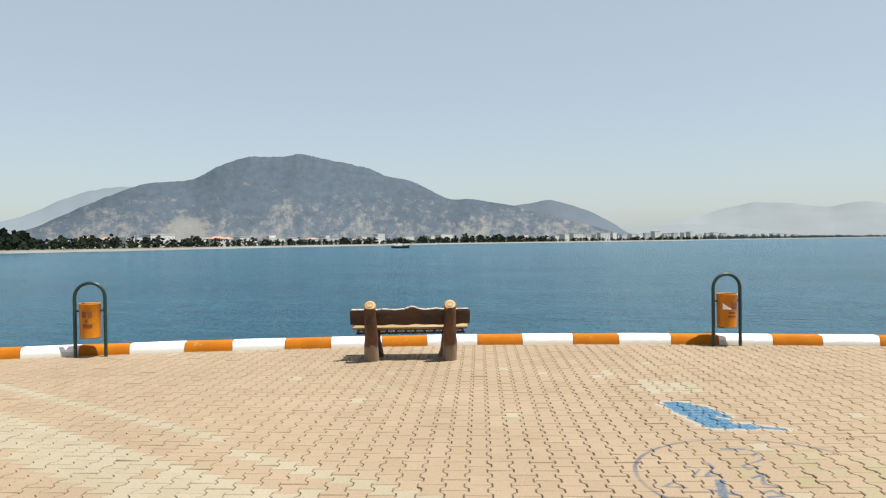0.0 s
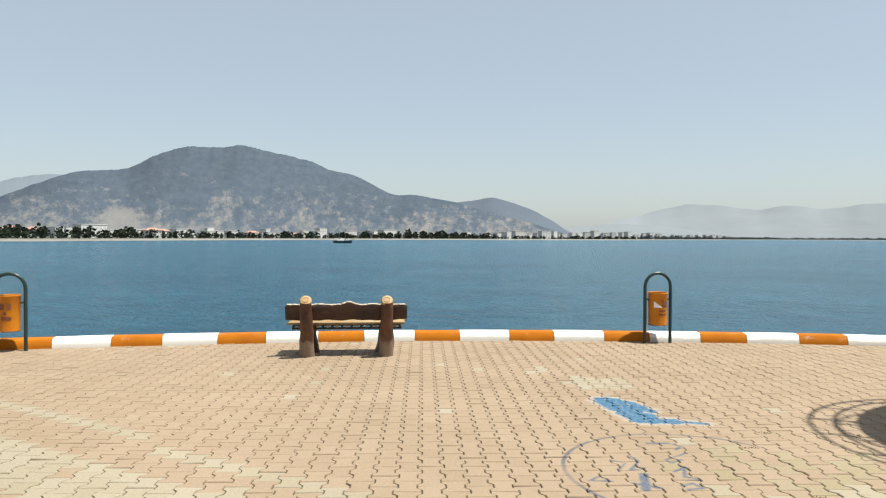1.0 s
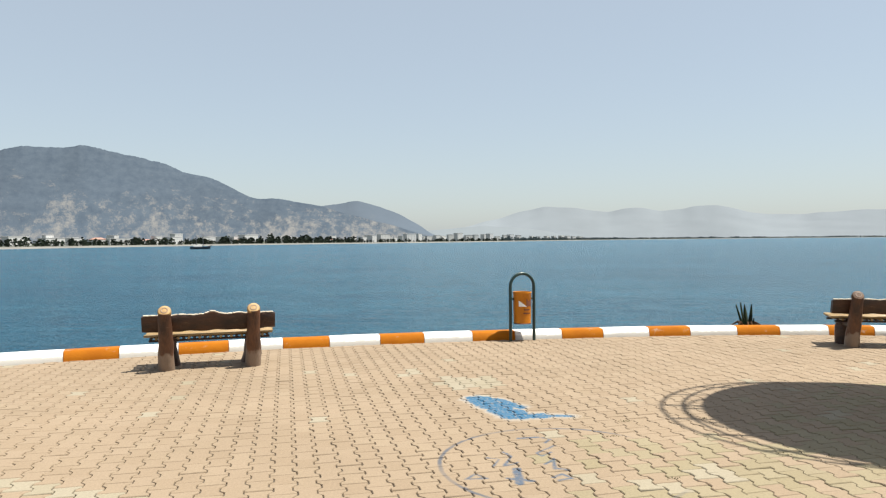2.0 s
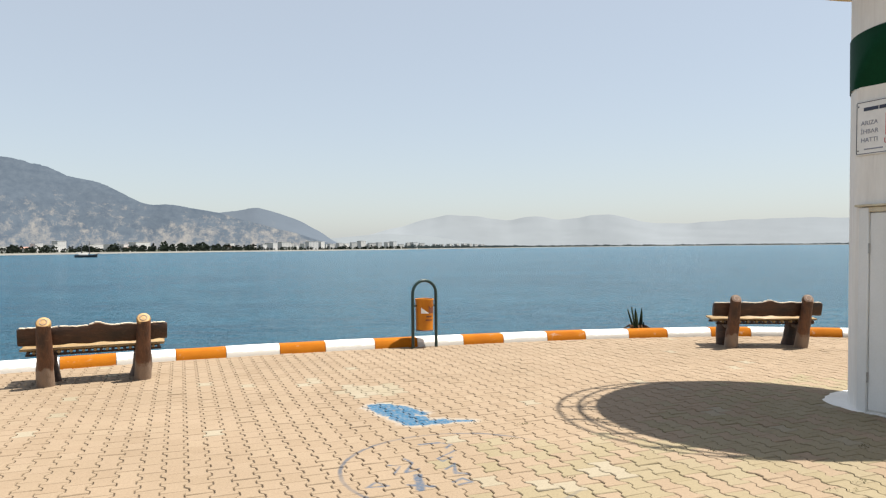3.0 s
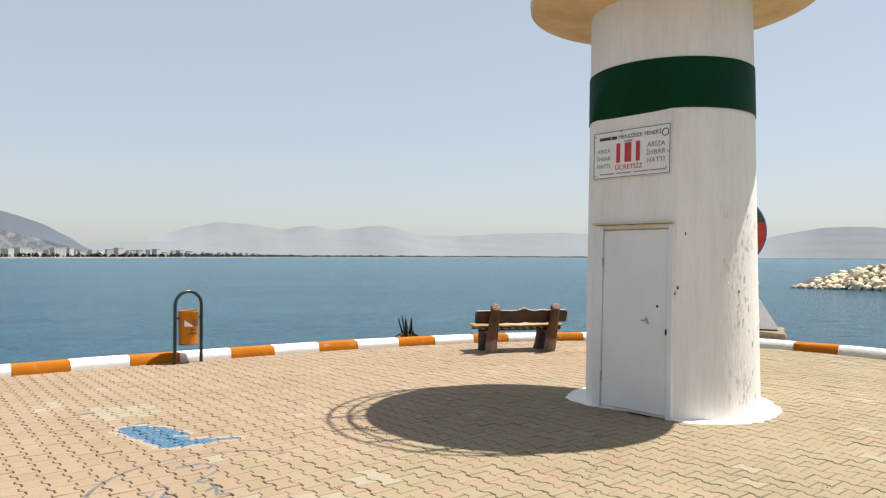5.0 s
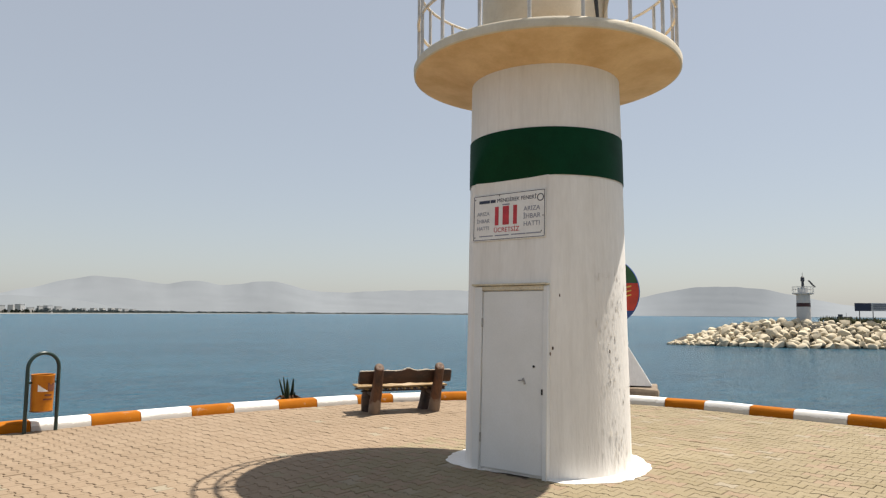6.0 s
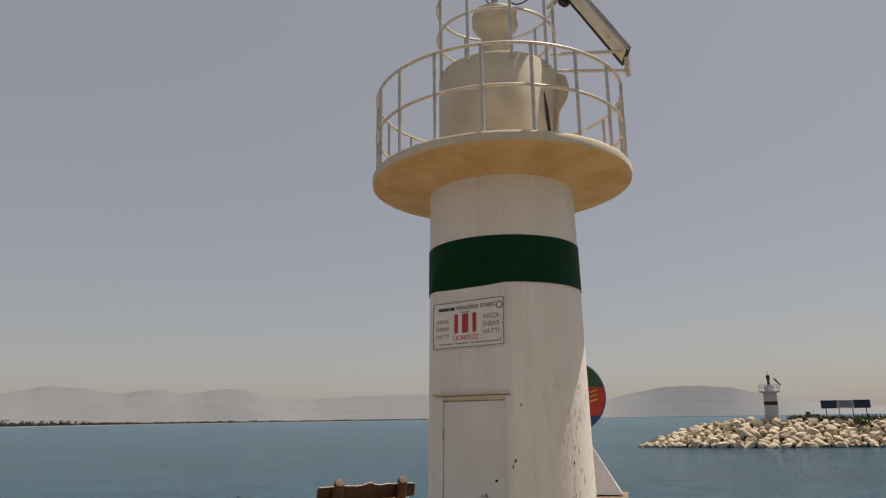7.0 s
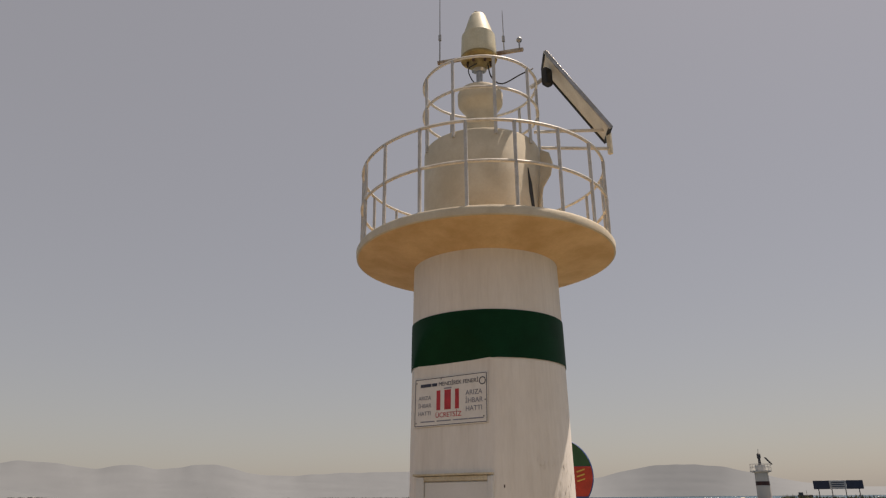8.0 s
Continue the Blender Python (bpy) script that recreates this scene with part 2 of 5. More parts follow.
water_col = mixed(t, 0.8, water_col, ramp(t, ripple_shading, [(0.38, (0.66, 0.70, 0.74)), (0.60, (1.08, 1.06, 1.04))]), "MULTIPLY")
t.links.new(water_col, b.inputs["Base Color"])
w1 = noise_tex(t, 0.55, 5, "Object", (0.6, 1.5, 1))
w2 = noise_tex(t, 2.6, 4, "Object", (0.7, 1.4, 1))
add = t.nodes.new("ShaderNodeMath")
add.operation = "MULTIPLY_ADD"
add.inputs[1].default_value = 0.45
t.links.new(w2, add.inputs[0])
t.links.new(w1, add.inputs[2])
bp = nd(t, "ShaderNodeBump", Strength=1.0, Distance=1.6)
t.links.new(add.outputs[0], bp.inputs["Height"])
t.links.new(bp.outputs["Normal"], b.inputs["Normal"])
sea = new("water", mesh_from(lathe([(r, 0) for r in rs], 96), "water", M_SEA))
sea.matrix_basis = pose(0, 0, SEA)
tagged(sea, "calm teal-blue sea with small ripples", "sea", kind="structure")

KERB = [(-18.0, 3.6, 0), (-12.5, 6.45, 0), (-8.07, 8.58, 0), (-6.07, 9.45, 0), (-3.97, 10.2, 0), (-1.75, 10.86, 0), (0.43, 11.28, 0), (2.76, 11.55, 0),
        (4.9, 11.68, 0), (6.6, 11.6, 0), (8.2, 11.35, 0), (9.9, 10.65, 0), (11.2, 9.5, 0), (12.05, 7.8, 0), (12.35, 6.2, 0), (12.6, 4.2, 0), (12.6, 1.0, 0), (12.4, -4.0, 0), (12.0, -12.0, 0)]
edge = smooth_line(KERB, 0.05)
outline = [(p.x, p.y) for p in edge[::6]] + [(-18.0, -12.0)]
slab = part("ground", prism(outline, -0.6, -0.012), M_SAND)
tagged(slab, "sandy bed of the paved pier head", "pavement", kind="structure")


# the bank below the kerb, sloping into the water
bm = bmesh.new()
rows = []
for off, z in ((0.05, -0.05), (0.5, -0.22), (1.2, -0.55), (2.4, -1.5), (4.6, -3.4)):
    row = []
    for i in range(0, len(edge), 10):
        d = (edge[min(i + 1, len(edge) - 1)] - edge[max(i - 1, 0)]).normalized()
        out = Vector((-d.y, d.x, 0))
        h = 0.22 * noise.noise(Vector((i * 0.045, off * 1.3, 0)))
        row.append(bm.verts.new(edge[i] + out * off + Vector((0, 0, z + (h if off > 0.3 else 0)))))
    rows.append(row)
for a, b2 in zip(rows, rows[1:]):
    for i in range(len(a) - 1):
        bm.faces.new((a[i], b2[i], b2[i + 1], a[i + 1]))
bmesh.ops.recalc_face_normals(bm, faces=bm.faces)
tagged(part("bank", bm, M_CONCRETE), "rough concrete bank sloping into the sea", "bank", kind="structure")

# painted kerb stones
kerb = thing("kerb", Matrix(), "low concrete kerb painted in orange and white blocks", "kerb", kind="structure")
start = min(range(len(edge)), key=lambda i: (edge[i] - Vector((-1.75, 10.86, 0))).length)
LONG = {0: 0.725, 1: 0.81}
total = sum(LONG.values())


def along(s):
    i = max(0.0, min(len(edge) - 1.001, start + s / 0.05))
    k = int(i)
    p = edge[k].lerp(edge[k + 1], i - k)
    d = (edge[min(k + 2, len(edge) - 1)] - edge[max(k - 2, 0)]).normalized()
    return p, Vector((-d.y, d.x, 0))


def kerb_stone(s0, s1, material):
    bm = bmesh.new()
    rings = []
    for j in range(4):
        s = s0 + 0.004 + (s1 - s0 - 0.008) * j / 3
        p, out = along(s)
        jig = 0.006 * noise.noise(Vector((s, 0, 7)))
        ring = [(0.0, -0.05), (0.0, 0.035), (0.028 + jig, 0.118), (0.055, 0.142 + jig), (0.23, 0.148 + jig), (0.25, 0.125), (0.25, -0.05)]
        rings.append([bm.verts.new(p + out * o + Vector((0, 0, z))) for o, z in ring])
    n = len(rings[0])
    for a, b2 in zip(rings, rings[1:]):
        for j in range(n):
            bm.faces.new((a[j], b2[j], b2[(j + 1) % n], a[(j + 1) % n]))
    bm.faces.new(rings[0])
    bm.faces.new(rings[-1][::-1])
    bmesh.ops.recalc_face_normals(bm, faces=bm.faces)
    return part("kerb_stone", bm, material, kerb)


s = -9 * total
while s < 26:
    for which in (0, 1):
        kerb_stone(s, s + LONG[which], (M_ORANGE, M_KERBWHITE)[which])
        s += LONG[which]


# ---------------------------------------------------------------- lighthouse
TX, TY = 6.60, 5.75
FACE = radians(193.5)
light_tower = thing("lighthouse", pose(TX, TY, 0), "small white harbour lighthouse with a green band and a railed gallery", "lighthouse")


def cone_r(z):
    return 0.962 - 0.0155 * z


def flat_d(z):
    if z <= 3.24:
        return 0.835 - 0.033 * z
    return min(cone_r(z), 0.728 + (z - 3.24) * 0.42)


def tower_shell(z0, z1, steps, grow=0.0, close=False):
    bm = bmesh.new()
    n = 240
    rings = []
    for i in range(steps + 1):
        z = z0 + (z1 - z0) * i / steps
        ring = []
        for j in range(n):
            w = 2 * math.pi * j / n
            c = math.cos(w - FACE)
            r = cone_r(z)
            if c > 0.3:
                r = min(r, flat_d(z) / c)
            r += grow + 0.004 * noise.noise(Vector((math.cos(w) * 2, math.sin(w) * 2, z * 1.2)))
            ring.append(bm.verts.new((r * math.cos(w), r * math.sin(w), z)))
        rings.append(ring)
    for a, b2 in zip(rings, rings[1:]):
        for j in range(n):
            bm.faces.new((a[j], a[(j + 1) % n], b2[(j + 1) % n], b2[j]))
    if close:
        bm.faces.new(rings[-1])
        bm.faces.new(rings[0][::-1])
    return bm


shaft = part("shaft", tower_shell(0.0, 4.50, 45, close=True), M_WHITE, light_tower, "white limewashed render, flaking and streaked")
part("green_band", tower_shell(3.235, 3.77, 8, 0.010), M_GREEN, shaft, "dark green painted band")
rng = random.Random(8)
bm = bmesh.new()
for i in range(170):
    w = radians(rng.gauss(-80, 11))
    z = rng.uniform(0.08, 2.3)
    c = Vector((math.cos(w), math.sin(w), 0)) * (cone_r(z) + 0.003) + Vector((0, 0, z))
    tan = Vector((-math.sin(w), math.cos(w), 0))
    size = rng.choice((0.006, 0.009, 0.013, 0.022))
    ring = []
    for k in range(7):
        a = 6.283 * k / 7
        q = size * rng.uniform(0.3, 1.4)
        ring.append(bm.verts.new(c + tan * (q * 0.7 * math.cos(a)) + Vector((0, 0, q * 2.0 * math.sin(a))) + Vector((math.cos(w), math.sin(w), 0)) * rng.uniform(0.0, 0.005)))
    bm.faces.new(ring)
part("flaking_paint", bm, M_WHITE, shaft, "lifting flakes of white paint", kind="stuff")
bm = bmesh.new()
rim = []
for k in range(160):
    w = 2 * math.pi * k / 160
    r = 1.17 + 0.045 * noise.noise(Vector((math.cos(w) * 2.5, math.sin(w) * 2.5, 4))) + 0.035 * noise.noise(Vector((math.cos(w) * 11, math.sin(w) * 11, 1))) - 0.40 * max(0, math.cos(w - FACE - 0.05)) ** 6
    rim.append([bm.verts.new((q * math.cos(w), q * math.sin(w), z)) for q, z in ((0.7, 0.012), (r - 0.02, 0.008), (r, 0.004), (r, -0.012))])
for a, b2 in zip(rim, rim[1:] + rim[:1]):
    for k in range(3):
        bm.faces.new((a[k], a[k + 1], b2[k + 1], b2[k]))
bmesh.ops.recalc_face_normals(bm, faces=bm.faces)
part("apron", bm, M_WHITE, light_tower, "white paint brushed onto the paving round the foot")

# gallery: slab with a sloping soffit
part("gallery_slab", lathe([(0, 4.46), (0.86, 4.48), (1.2, 4.56), (1.575, 4.60), (1.605, 4.615), (1.61, 4.69), (1.59, 4.715), (0, 4.73)], 96), [M_UNDER], light_tower, "round cantilevered concrete gallery, soffit tan from stains and painted bounce light")
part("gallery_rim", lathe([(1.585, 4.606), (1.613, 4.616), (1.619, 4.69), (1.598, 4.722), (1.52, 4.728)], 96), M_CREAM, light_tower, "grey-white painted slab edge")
drum = part("upper_drum", lathe([(0, 4.7), (0.775, 4.7), (0.765, 6.09), (0.75, 6.12), (0, 6.13)], 64), M_CREAM, light_tower, "white upper drum")


def ring_rail(parent, r, zs, zbase, ztop, posts, a_off, rad):
    for z in zs:
        part("rail", tube(circle_pts(r, z, 72), rad, 8, closed=True), M_RAIL, parent)
    for i in range(posts):
        w = a_off + 2 * math.pi * i / posts
        x, y = r * math.cos(w), r * math.sin(w)
        part("post", tube([(x, y, zbase), (x, y, ztop)], rad * 1.1, 8), M_RAIL_SHADED, parent)


railing = part("gallery_railing", tube(circle_pts(1.565, 5.76, 72), 0.019, 8, closed=True), M_RAIL, light_tower, "white tubular steel railing")
ring_rail(railing, 1.565, (5.26,), 4.70, 5.76, 18, radians(-141), 0.019)
top_railing = part("top_railing", tube(circle_pts(0.775, 7.14, 48), 0.019, 8, closed=True), M_RAIL, light_tower, "white tubular steel railing")
ring_rail(top_railing, 0.775, (6.69,), 6.03, 7.14, 9, radians(-161), 0.019)

part("pedestal", lathe([(0.19, 6.05), (0.19, 6.70), (0.21, 6.77), (0.275, 6.84), (0.305, 6.89), (0.31, 7.03), (0.29, 7.075), (0.11, 7.10), (0, 7.10)], 40), M_CREAM, light_tower, "flared pedestal under the lantern")
lantern = part("lantern", lathe([(0.15, 7.585), (0.235, 7.60), (0.252, 7.65), (0.250, 7.72), (0.238, 7.99), (0.222, 8.0), (0.205, 8.05), (0.118, 8.33), (0.095, 8.365), (0.05, 8.385), (0, 8.39)], 40), M_LANTERN, light_tower, "ivory domed signal lantern")
part("lantern_skirt", lathe([(0.10, 7.44), (0.12, 7.50), (0.14, 7.58), (0.232, 7.598), (0.255, 7.61), (0.257, 7.64), (0.25, 7.645)], 36), M_SKIRT, lantern, "yellow-brown stained lower rim")
for k in range(6):
    a = 1.047 * k + 0.3
    part("lantern_bolt", box((0.03, 0.03, 0.09), Matrix.Translation((0.16 * math.cos(a), 0.16 * math.sin(a), 7.55)) @ Matrix.Rotation(a, 4, "Z"), 0.004), M_RUST, lantern, "rusty fixing lug")
part("lantern_ring", tube([(0.07 * math.cos(a), 0, 8.375 + 0.06 * math.sin(a)) for a in [math.pi * i / 8 for i in range(9)]], 0.008, 6), M_STEEL, lantern)
part("lantern_foot", lathe([(0.045, 7.1), (0.045, 7.42), (0.10, 7.44), (0.10, 7.51), (0, 7.51)], 20), M_STEEL, lantern, "grey steel foot")
for s0, z0, ds, dz in ((0.05, 0.06, 0.05, 0.05), (0.10, 0.11, 0.04, -0.05), (0.13, 0.05, 0.06, 0.03), (0.07, 0.09, 0.09, 0.0), (0.17, 0.10, -0.02, -0.06)):
    p0, out0 = along(-LONG[1] + s0)
    p1, out1 = along(-LONG[1] + s0 + ds)
    part("scribble", tube([p0 + out0 * (0.008 + (z0 - 0.035) * 0.33) + Vector((0, 0, z0)), p1 + out1 * (0.008 + (z0 + dz - 0.035) * 0.33) + Vector((0, 0, z0 + dz))], 0.008, 5), M_BLACK, kerb, "dark scribbled stroke")
RIGHT = Vector((0.72, -0.694, 0))
AWAY = Vector((0.694, 0.72, 0))


def side(off, deep, z):
    return RIGHT * off + AWAY * deep + Vector((0, 0, z))


bar = part("cross_bar", tube([side(-0.58, -0.05, 7.555), side(0.63, 0.05, 7.80)], 0.030, 4), M_BAR, light_tower, "rust-streaked ivory cross bar carrying the aerials")
part("aerial", tube([side(-0.55, -0.05, 7.58), side(-0.545, -0.05, 7.95), side(-0.54, -0.05, 8.75)], 0.012, 6, r_end=0.006), M_STEEL, bar, "thin whip aerial")
part("aerial", tube([side(0.36, 0.03, 7.74), side(0.355, 0.03, 8.46)], 0.010, 6, r_end=0.005), M_STEEL, bar, "thin whip aerial")
for off, z in ((-0.545, 7.93), (0.357, 7.93)):
    part("aerial_joint", tube([side(off, -0.05 if off < 0 else 0.03, z), side(off, -0.05 if off < 0 else 0.03, z + 0.09)], 0.022, 8), M_STEEL, bar)
sensor = tube([side(0.58, 0.05, 7.78), side(0.58, 0.05, 7.93)], 0.012, 8)
bmesh.ops.create_uvsphere(sensor, u_segments=12, v_segments=8, radius=0.042, matrix=Matrix.Translation(side(0.58, 0.05, 7.96)))
part("light_sensor", sensor, M_STEEL, bar)
part("cable", tube(smooth_line([side(0.12, -0.03, 7.55), side(0.16, -0.06, 7.3), side(0.3, -0.1, 7.15), side(0.55, -0.2, 7.22), side(0.74, -0.1, 7.38)], 0.06), 0.010, 6), M_BLACK, bar, "black cable")
part("cable", tube(smooth_line([side(-0.02, -0.1, 7.5), side(-0.15, -0.14, 7.38), side(-0.1, -0.1, 7.22), side(0.0, -0.05, 7.15)], 0.05), 0.008, 6), M_BLACK, bar, "black cable")

# solar panel on its bracket
M_CELL = mat("dark_solar_glass", (0.012, 0.014, 0.03), None, 6, 30, 0.12, bump=0)
M_PANEL = mat("pale_panel_back", (0.72, 0.70, 0.64), (0.6, 0.58, 0.52), 4, 50, 0.6, bump=0.05)
hi, lo = side(0.90, 0, 7.58), side(1.70, 0, 6.36)
slope = (lo - hi).normalized()
face = AWAY.cross(slope).normalized()
if face.z < 0:
    face = -face
basis = Matrix((slope, AWAY, face)).transposed().to_4x4()
basis.translation = (hi + lo) / 2
size_l = (lo - hi).length
solar = part("solar_panel", box((size_l - 0.04, 0.38, 0.022), basis, 0.003), M_PANEL, light_tower, "tilted solar panel, pale back towards the ground")
part("solar_cells", box((size_l - 0.06, 0.36, 0.006), basis @ Matrix.Translation((0, 0, 0.014))), M_CELL, solar, "dark blue glass cells")
part("panel_frame", box((size_l, 0.03, 0.055), basis @ Matrix.Translation((0, -0.2, 0)), 0.004), M_STEEL, solar, "grey metal edge frame")
part("panel_frame", box((size_l, 0.04, 0.055), basis @ Matrix.Translation((0, 0.205, 0)), 0.004), M_BLACK, solar, "dark edge frame")
for d in (-1, 1):
    part("panel_frame", box((0.03, 0.36, 0.055), basis @ Matrix.Translation((d * (size_l / 2 - 0.015), 0, 0)), 0.004), M_BLACK, solar, "dark edge frame")
for z0, z1 in ((6.50, 6.44), (6.26, 6.16)):
    part("bracket_arm", tube([side(0.72, 0.1, z0), side(1.68, 0.0, z1)], 0.022, 8), M_RAIL, solar, "white steel arm")
part("bracket_post", box((0.05, 0.06, 0.42), Matrix.Translation(side(1.70, 0, 6.29)), 0.006), M_FRAME, solar, "rusty end plate")
part("bracket_clamp", box((0.14, 0.10, 0.26), Matrix.Translation(side(0.93, -0.02, 7.28)), 0.03, 2), M_BLACK, solar, "black junction box")
part("bracket_arm", tube([side(0.70, 0.0, 7.14), side(0.95, 0.0, 7.32)], 0.03, 8), M_RAIL, solar, "white steel arm")

# the hatch on the gallery, ajar
a0 = radians(-134 + 52)
# black shape set in the solid drum, standing in for the unlit opening
bm = bmesh.new()
gap = [[bm.verts.new((r * math.cos(a0 + da), r * math.sin(a0 + da), z)) for da, z in ((-0.10, 5.66), (-0.02, 5.45), (0.03, 5.12), (0.03, 4.92), (-0.03, 5.06), (-0.09, 5.34))] for r in (0.72, 0.779)]
bm.faces.new(gap[1])
bm.faces.new(gap[0][::-1])
for k in range(6):
    bm.faces.new((gap[0][k], gap[0][(k + 1) % 6], gap[1][(k + 1) % 6], gap[1][k]))
bmesh.ops.recalc_face_normals(bm, faces=bm.faces)
part("hatch", bm, M_BLACK, drum, "black shape standing in for the unlit hatch opening")
leaf = bmesh.new()
q = [leaf.verts.new((r * math.cos(a0 + 0.07 + 0.05 * k), r * math.sin(a0 + 0.07 + 0.05 * k), z)) for k, (r, z) in enumerate(((0.775, 4.78), (0.80, 5.15), (0.84, 5.45), (0.93, 5.62), (0.95, 5.80), (0.90, 5.98), (0.79, 6.06)))]
q2 = [leaf.verts.new(v.co + Vector((0.02 * math.cos(a0 + 1.5), 0.02 * math.sin(a0 + 1.5), 0))) for v in q]
leaf.faces.new(q)
leaf.faces.new(q2[::-1])
for i in range(len(q)):
    leaf.faces.new((q[i], q2[i], q2[(i + 1) % len(q)], q[(i + 1) % len(q)]))
bmesh.ops.recalc_face_normals(leaf, faces=leaf.faces)
part("hatch_cover", leaf, M_CREAM, drum, "bent white sheet-metal hatch cover")

# door in the flat face
NORM = Vector((math.cos(FACE), math.sin(FACE), 0))
TANG = Vector((-math.sin(FACE), math.cos(FACE), 0))


def on_face(u, z, out=0.0):
    up = (Vector((0, 0, 1)) - NORM * 0.033).normalized()
    m = Matrix((TANG, -(NORM + Vector((0, 0, 0.033))).normalized(), up)).transposed().to_4x4()
    m.translation = NORM * (flat_d(z) + out) + TANG * u + Vector((0, 0, z))
    return m


door = part("door", box((0.80, 0.04, 1.94), on_face(0.05, 1.0, 0.006), 0.004), M_DOOR, light_tower, "closed plain white metal door")
part("door_frame", box((0.10, 0.07, 2.03), on_face(-0.405, 1.01, 0.012), 0.006), M_DOOR, door)
part("door_frame", box((0.06, 0.07, 2.03), on_face(0.485, 1.01, 0.012), 0.006), M_DOOR, door)
part("door_frame", box((0.83, 0.06, 0.05), on_face(0.04, 2.005, 0.012), 0.006), M_FRAME, door, "yellowed lintel strip")
part("lintel_edge", box((1.0, 0.10, 0.022), on_face(0.01, 2.045, 0.02), 0.004), M_FRAME, door, "stained drip edge")
part("keyhole", lathe([(0, 0), (0.014, 0), (0.012, 0.006), (0, 0.006)], 12), M_BLACK, door, at=on_face(0.335, 1.16, 0.029) @ Matrix.Rotation(radians(90), 4, "X"))
part("door_handle", add_tube(box((0.022, 0.010, 0.07), Matrix.Identity(4), 0.003), [(0, -0.015, 0.01), (-0.03, -0.02, 0.015), (-0.055, -0.02, 0.024)], 0.006, 8), M_STEEL, door, "short grey lever handle", at=on_face(0.215, 1.0, 0.032) @ Matrix.Rotation(radians(-20), 4, "Y"))
for z in (0.35, 1.62):
    part("hinge", tube([(0, 0, -0.05), (0, 0, 0.05)], 0.010, 8), M_STEEL, door, at=on_face(-0.352, z, 0.035))
part("door_latch", box((0.02, 0.02, 0.06), on_face(0.452, 0.9, 0.045), 0.003), M_BLACK, door)
for u, z in ((0.66, 1.92), (0.55, 1.30), (1.28, 1.32), (0.58, 1.36)):
    w = FACE + u / 0.95
    m = Matrix.Translation((cone_r(z) * math.cos(w), cone_r(z) * math.sin(w), z)) @ Matrix.Rotation(w, 4, "Z")
    part("rust_spot", box((0.012, 0.018, 0.036), m, 0.005), M_RUST, shaft, "rusted bolt stub")

# notice plate over the door
M_INK = mat("dark_ink", (0.05, 0.06, 0.10), None, 10, 60, 0.6, bump=0)
M_GREYINK = mat("faded_grey_ink", (0.30, 0.31, 0.38), None, 10, 60, 0.6, bump=0)
M_RED = mat("faded_red_ink", (0.62, 0.045, 0.06), None, 10, 60, 0.6, bump=0)
plate = part("notice_plate", box((0.98, 0.012, 0.545), on_face(-0.035, 2.825, 0.010), 0.004), M_PAPER, light_tower, "white printed metal notice with red and grey lettering")


def lettered(words, u, v, size, material, name="lettering"):
    cu = bpy.data.curves.new("words", "FONT")
    cu.body, cu.size, cu.align_x, cu.align_y, cu.extrude = words, size, "CENTER", "CENTER", 0.0008
    tmp = new("words", cu)
    me = bpy.data.meshes.new_from_object(tmp.evaluated_get(bpy.context.evaluated_depsgraph_get()))
    bpy.data.objects.remove(tmp)
    me.materials.clear()
    me.materials.append(material)
    ob = new(name, me)
    ob.parent = plate
    ob.matrix_basis = on_face(-0.035 + u, 2.825 + v, 0.0185) @ Matrix.Rotation(radians(90), 4, "X")
    return ob


def stroke(u, v, w, h, material, name="printed_bar"):
    return part(name, box((w, 0.003, h), on_face(-0.035 + u, 2.825 + v, 0.018)), material, plate)


for i, word in enumerate(("ARIZA", "\u0130HBAR", "HATTI")):
    lettered(word, -0.345, 0.045 - 0.085 * i, 0.062, M_GREYINK)
    lettered(word, 0.315, 0.060 - 0.085 * i, 0.076, M_GREYINK)
lettered("\u00dcCRETS\u0130Z", -0.02, -0.155, 0.075, M_RED)
lettered("MEND\u0130REK FENER\u0130", 0.11, 0.185, 0.062, M_INK)
stroke(-0.33, 0.185, 0.15, 0.035, M_INK)
stroke(-0.21, 0.185, 0.07, 0.035, M_INK)
stroke(-0.03, 0.135, 0.10, 0.014, M_GREYINK)
for u, w in ((-0.155, 0.05), (-0.03, 0.085), (0.095, 0.05)):
    stroke(u, 0.01, w, 0.215, M_RED, "printed_figure_bar")
for u in (-0.3, -0.08, 0.14, 0.34):
    stroke(u, -0.215, 0.19, 0.012, M_GREYINK)
for v in (-0.258, 0.258):
    stroke(0, v, 0.95, 0.006, M_INK, "printed_border")
for u in (-0.478, 0.478):
    stroke(u, 0, 0.006, 0.512, M_INK, "printed_border")
part("printed_seal", tube([(0.038 * math.cos(a), 0, 0.038 * math.sin(a)) for a in [2 * math.pi * i / 20 for i in range(20)]], 0.005, 6, closed=True), M_INK, plate, at=on_face(0.39, 3.0, 0.018))
for u, v in ((-0.46, 0.22), (0.46, -0.03), (-0.46, -0.225), (0.44, -0.2), (-0.12, 0.245)):
    part("screw", box((0.014, 0.006, 0.014), on_face(-0.035 + u, 2.825 + v, 0.019), 0.003), M_BLACK, plate)


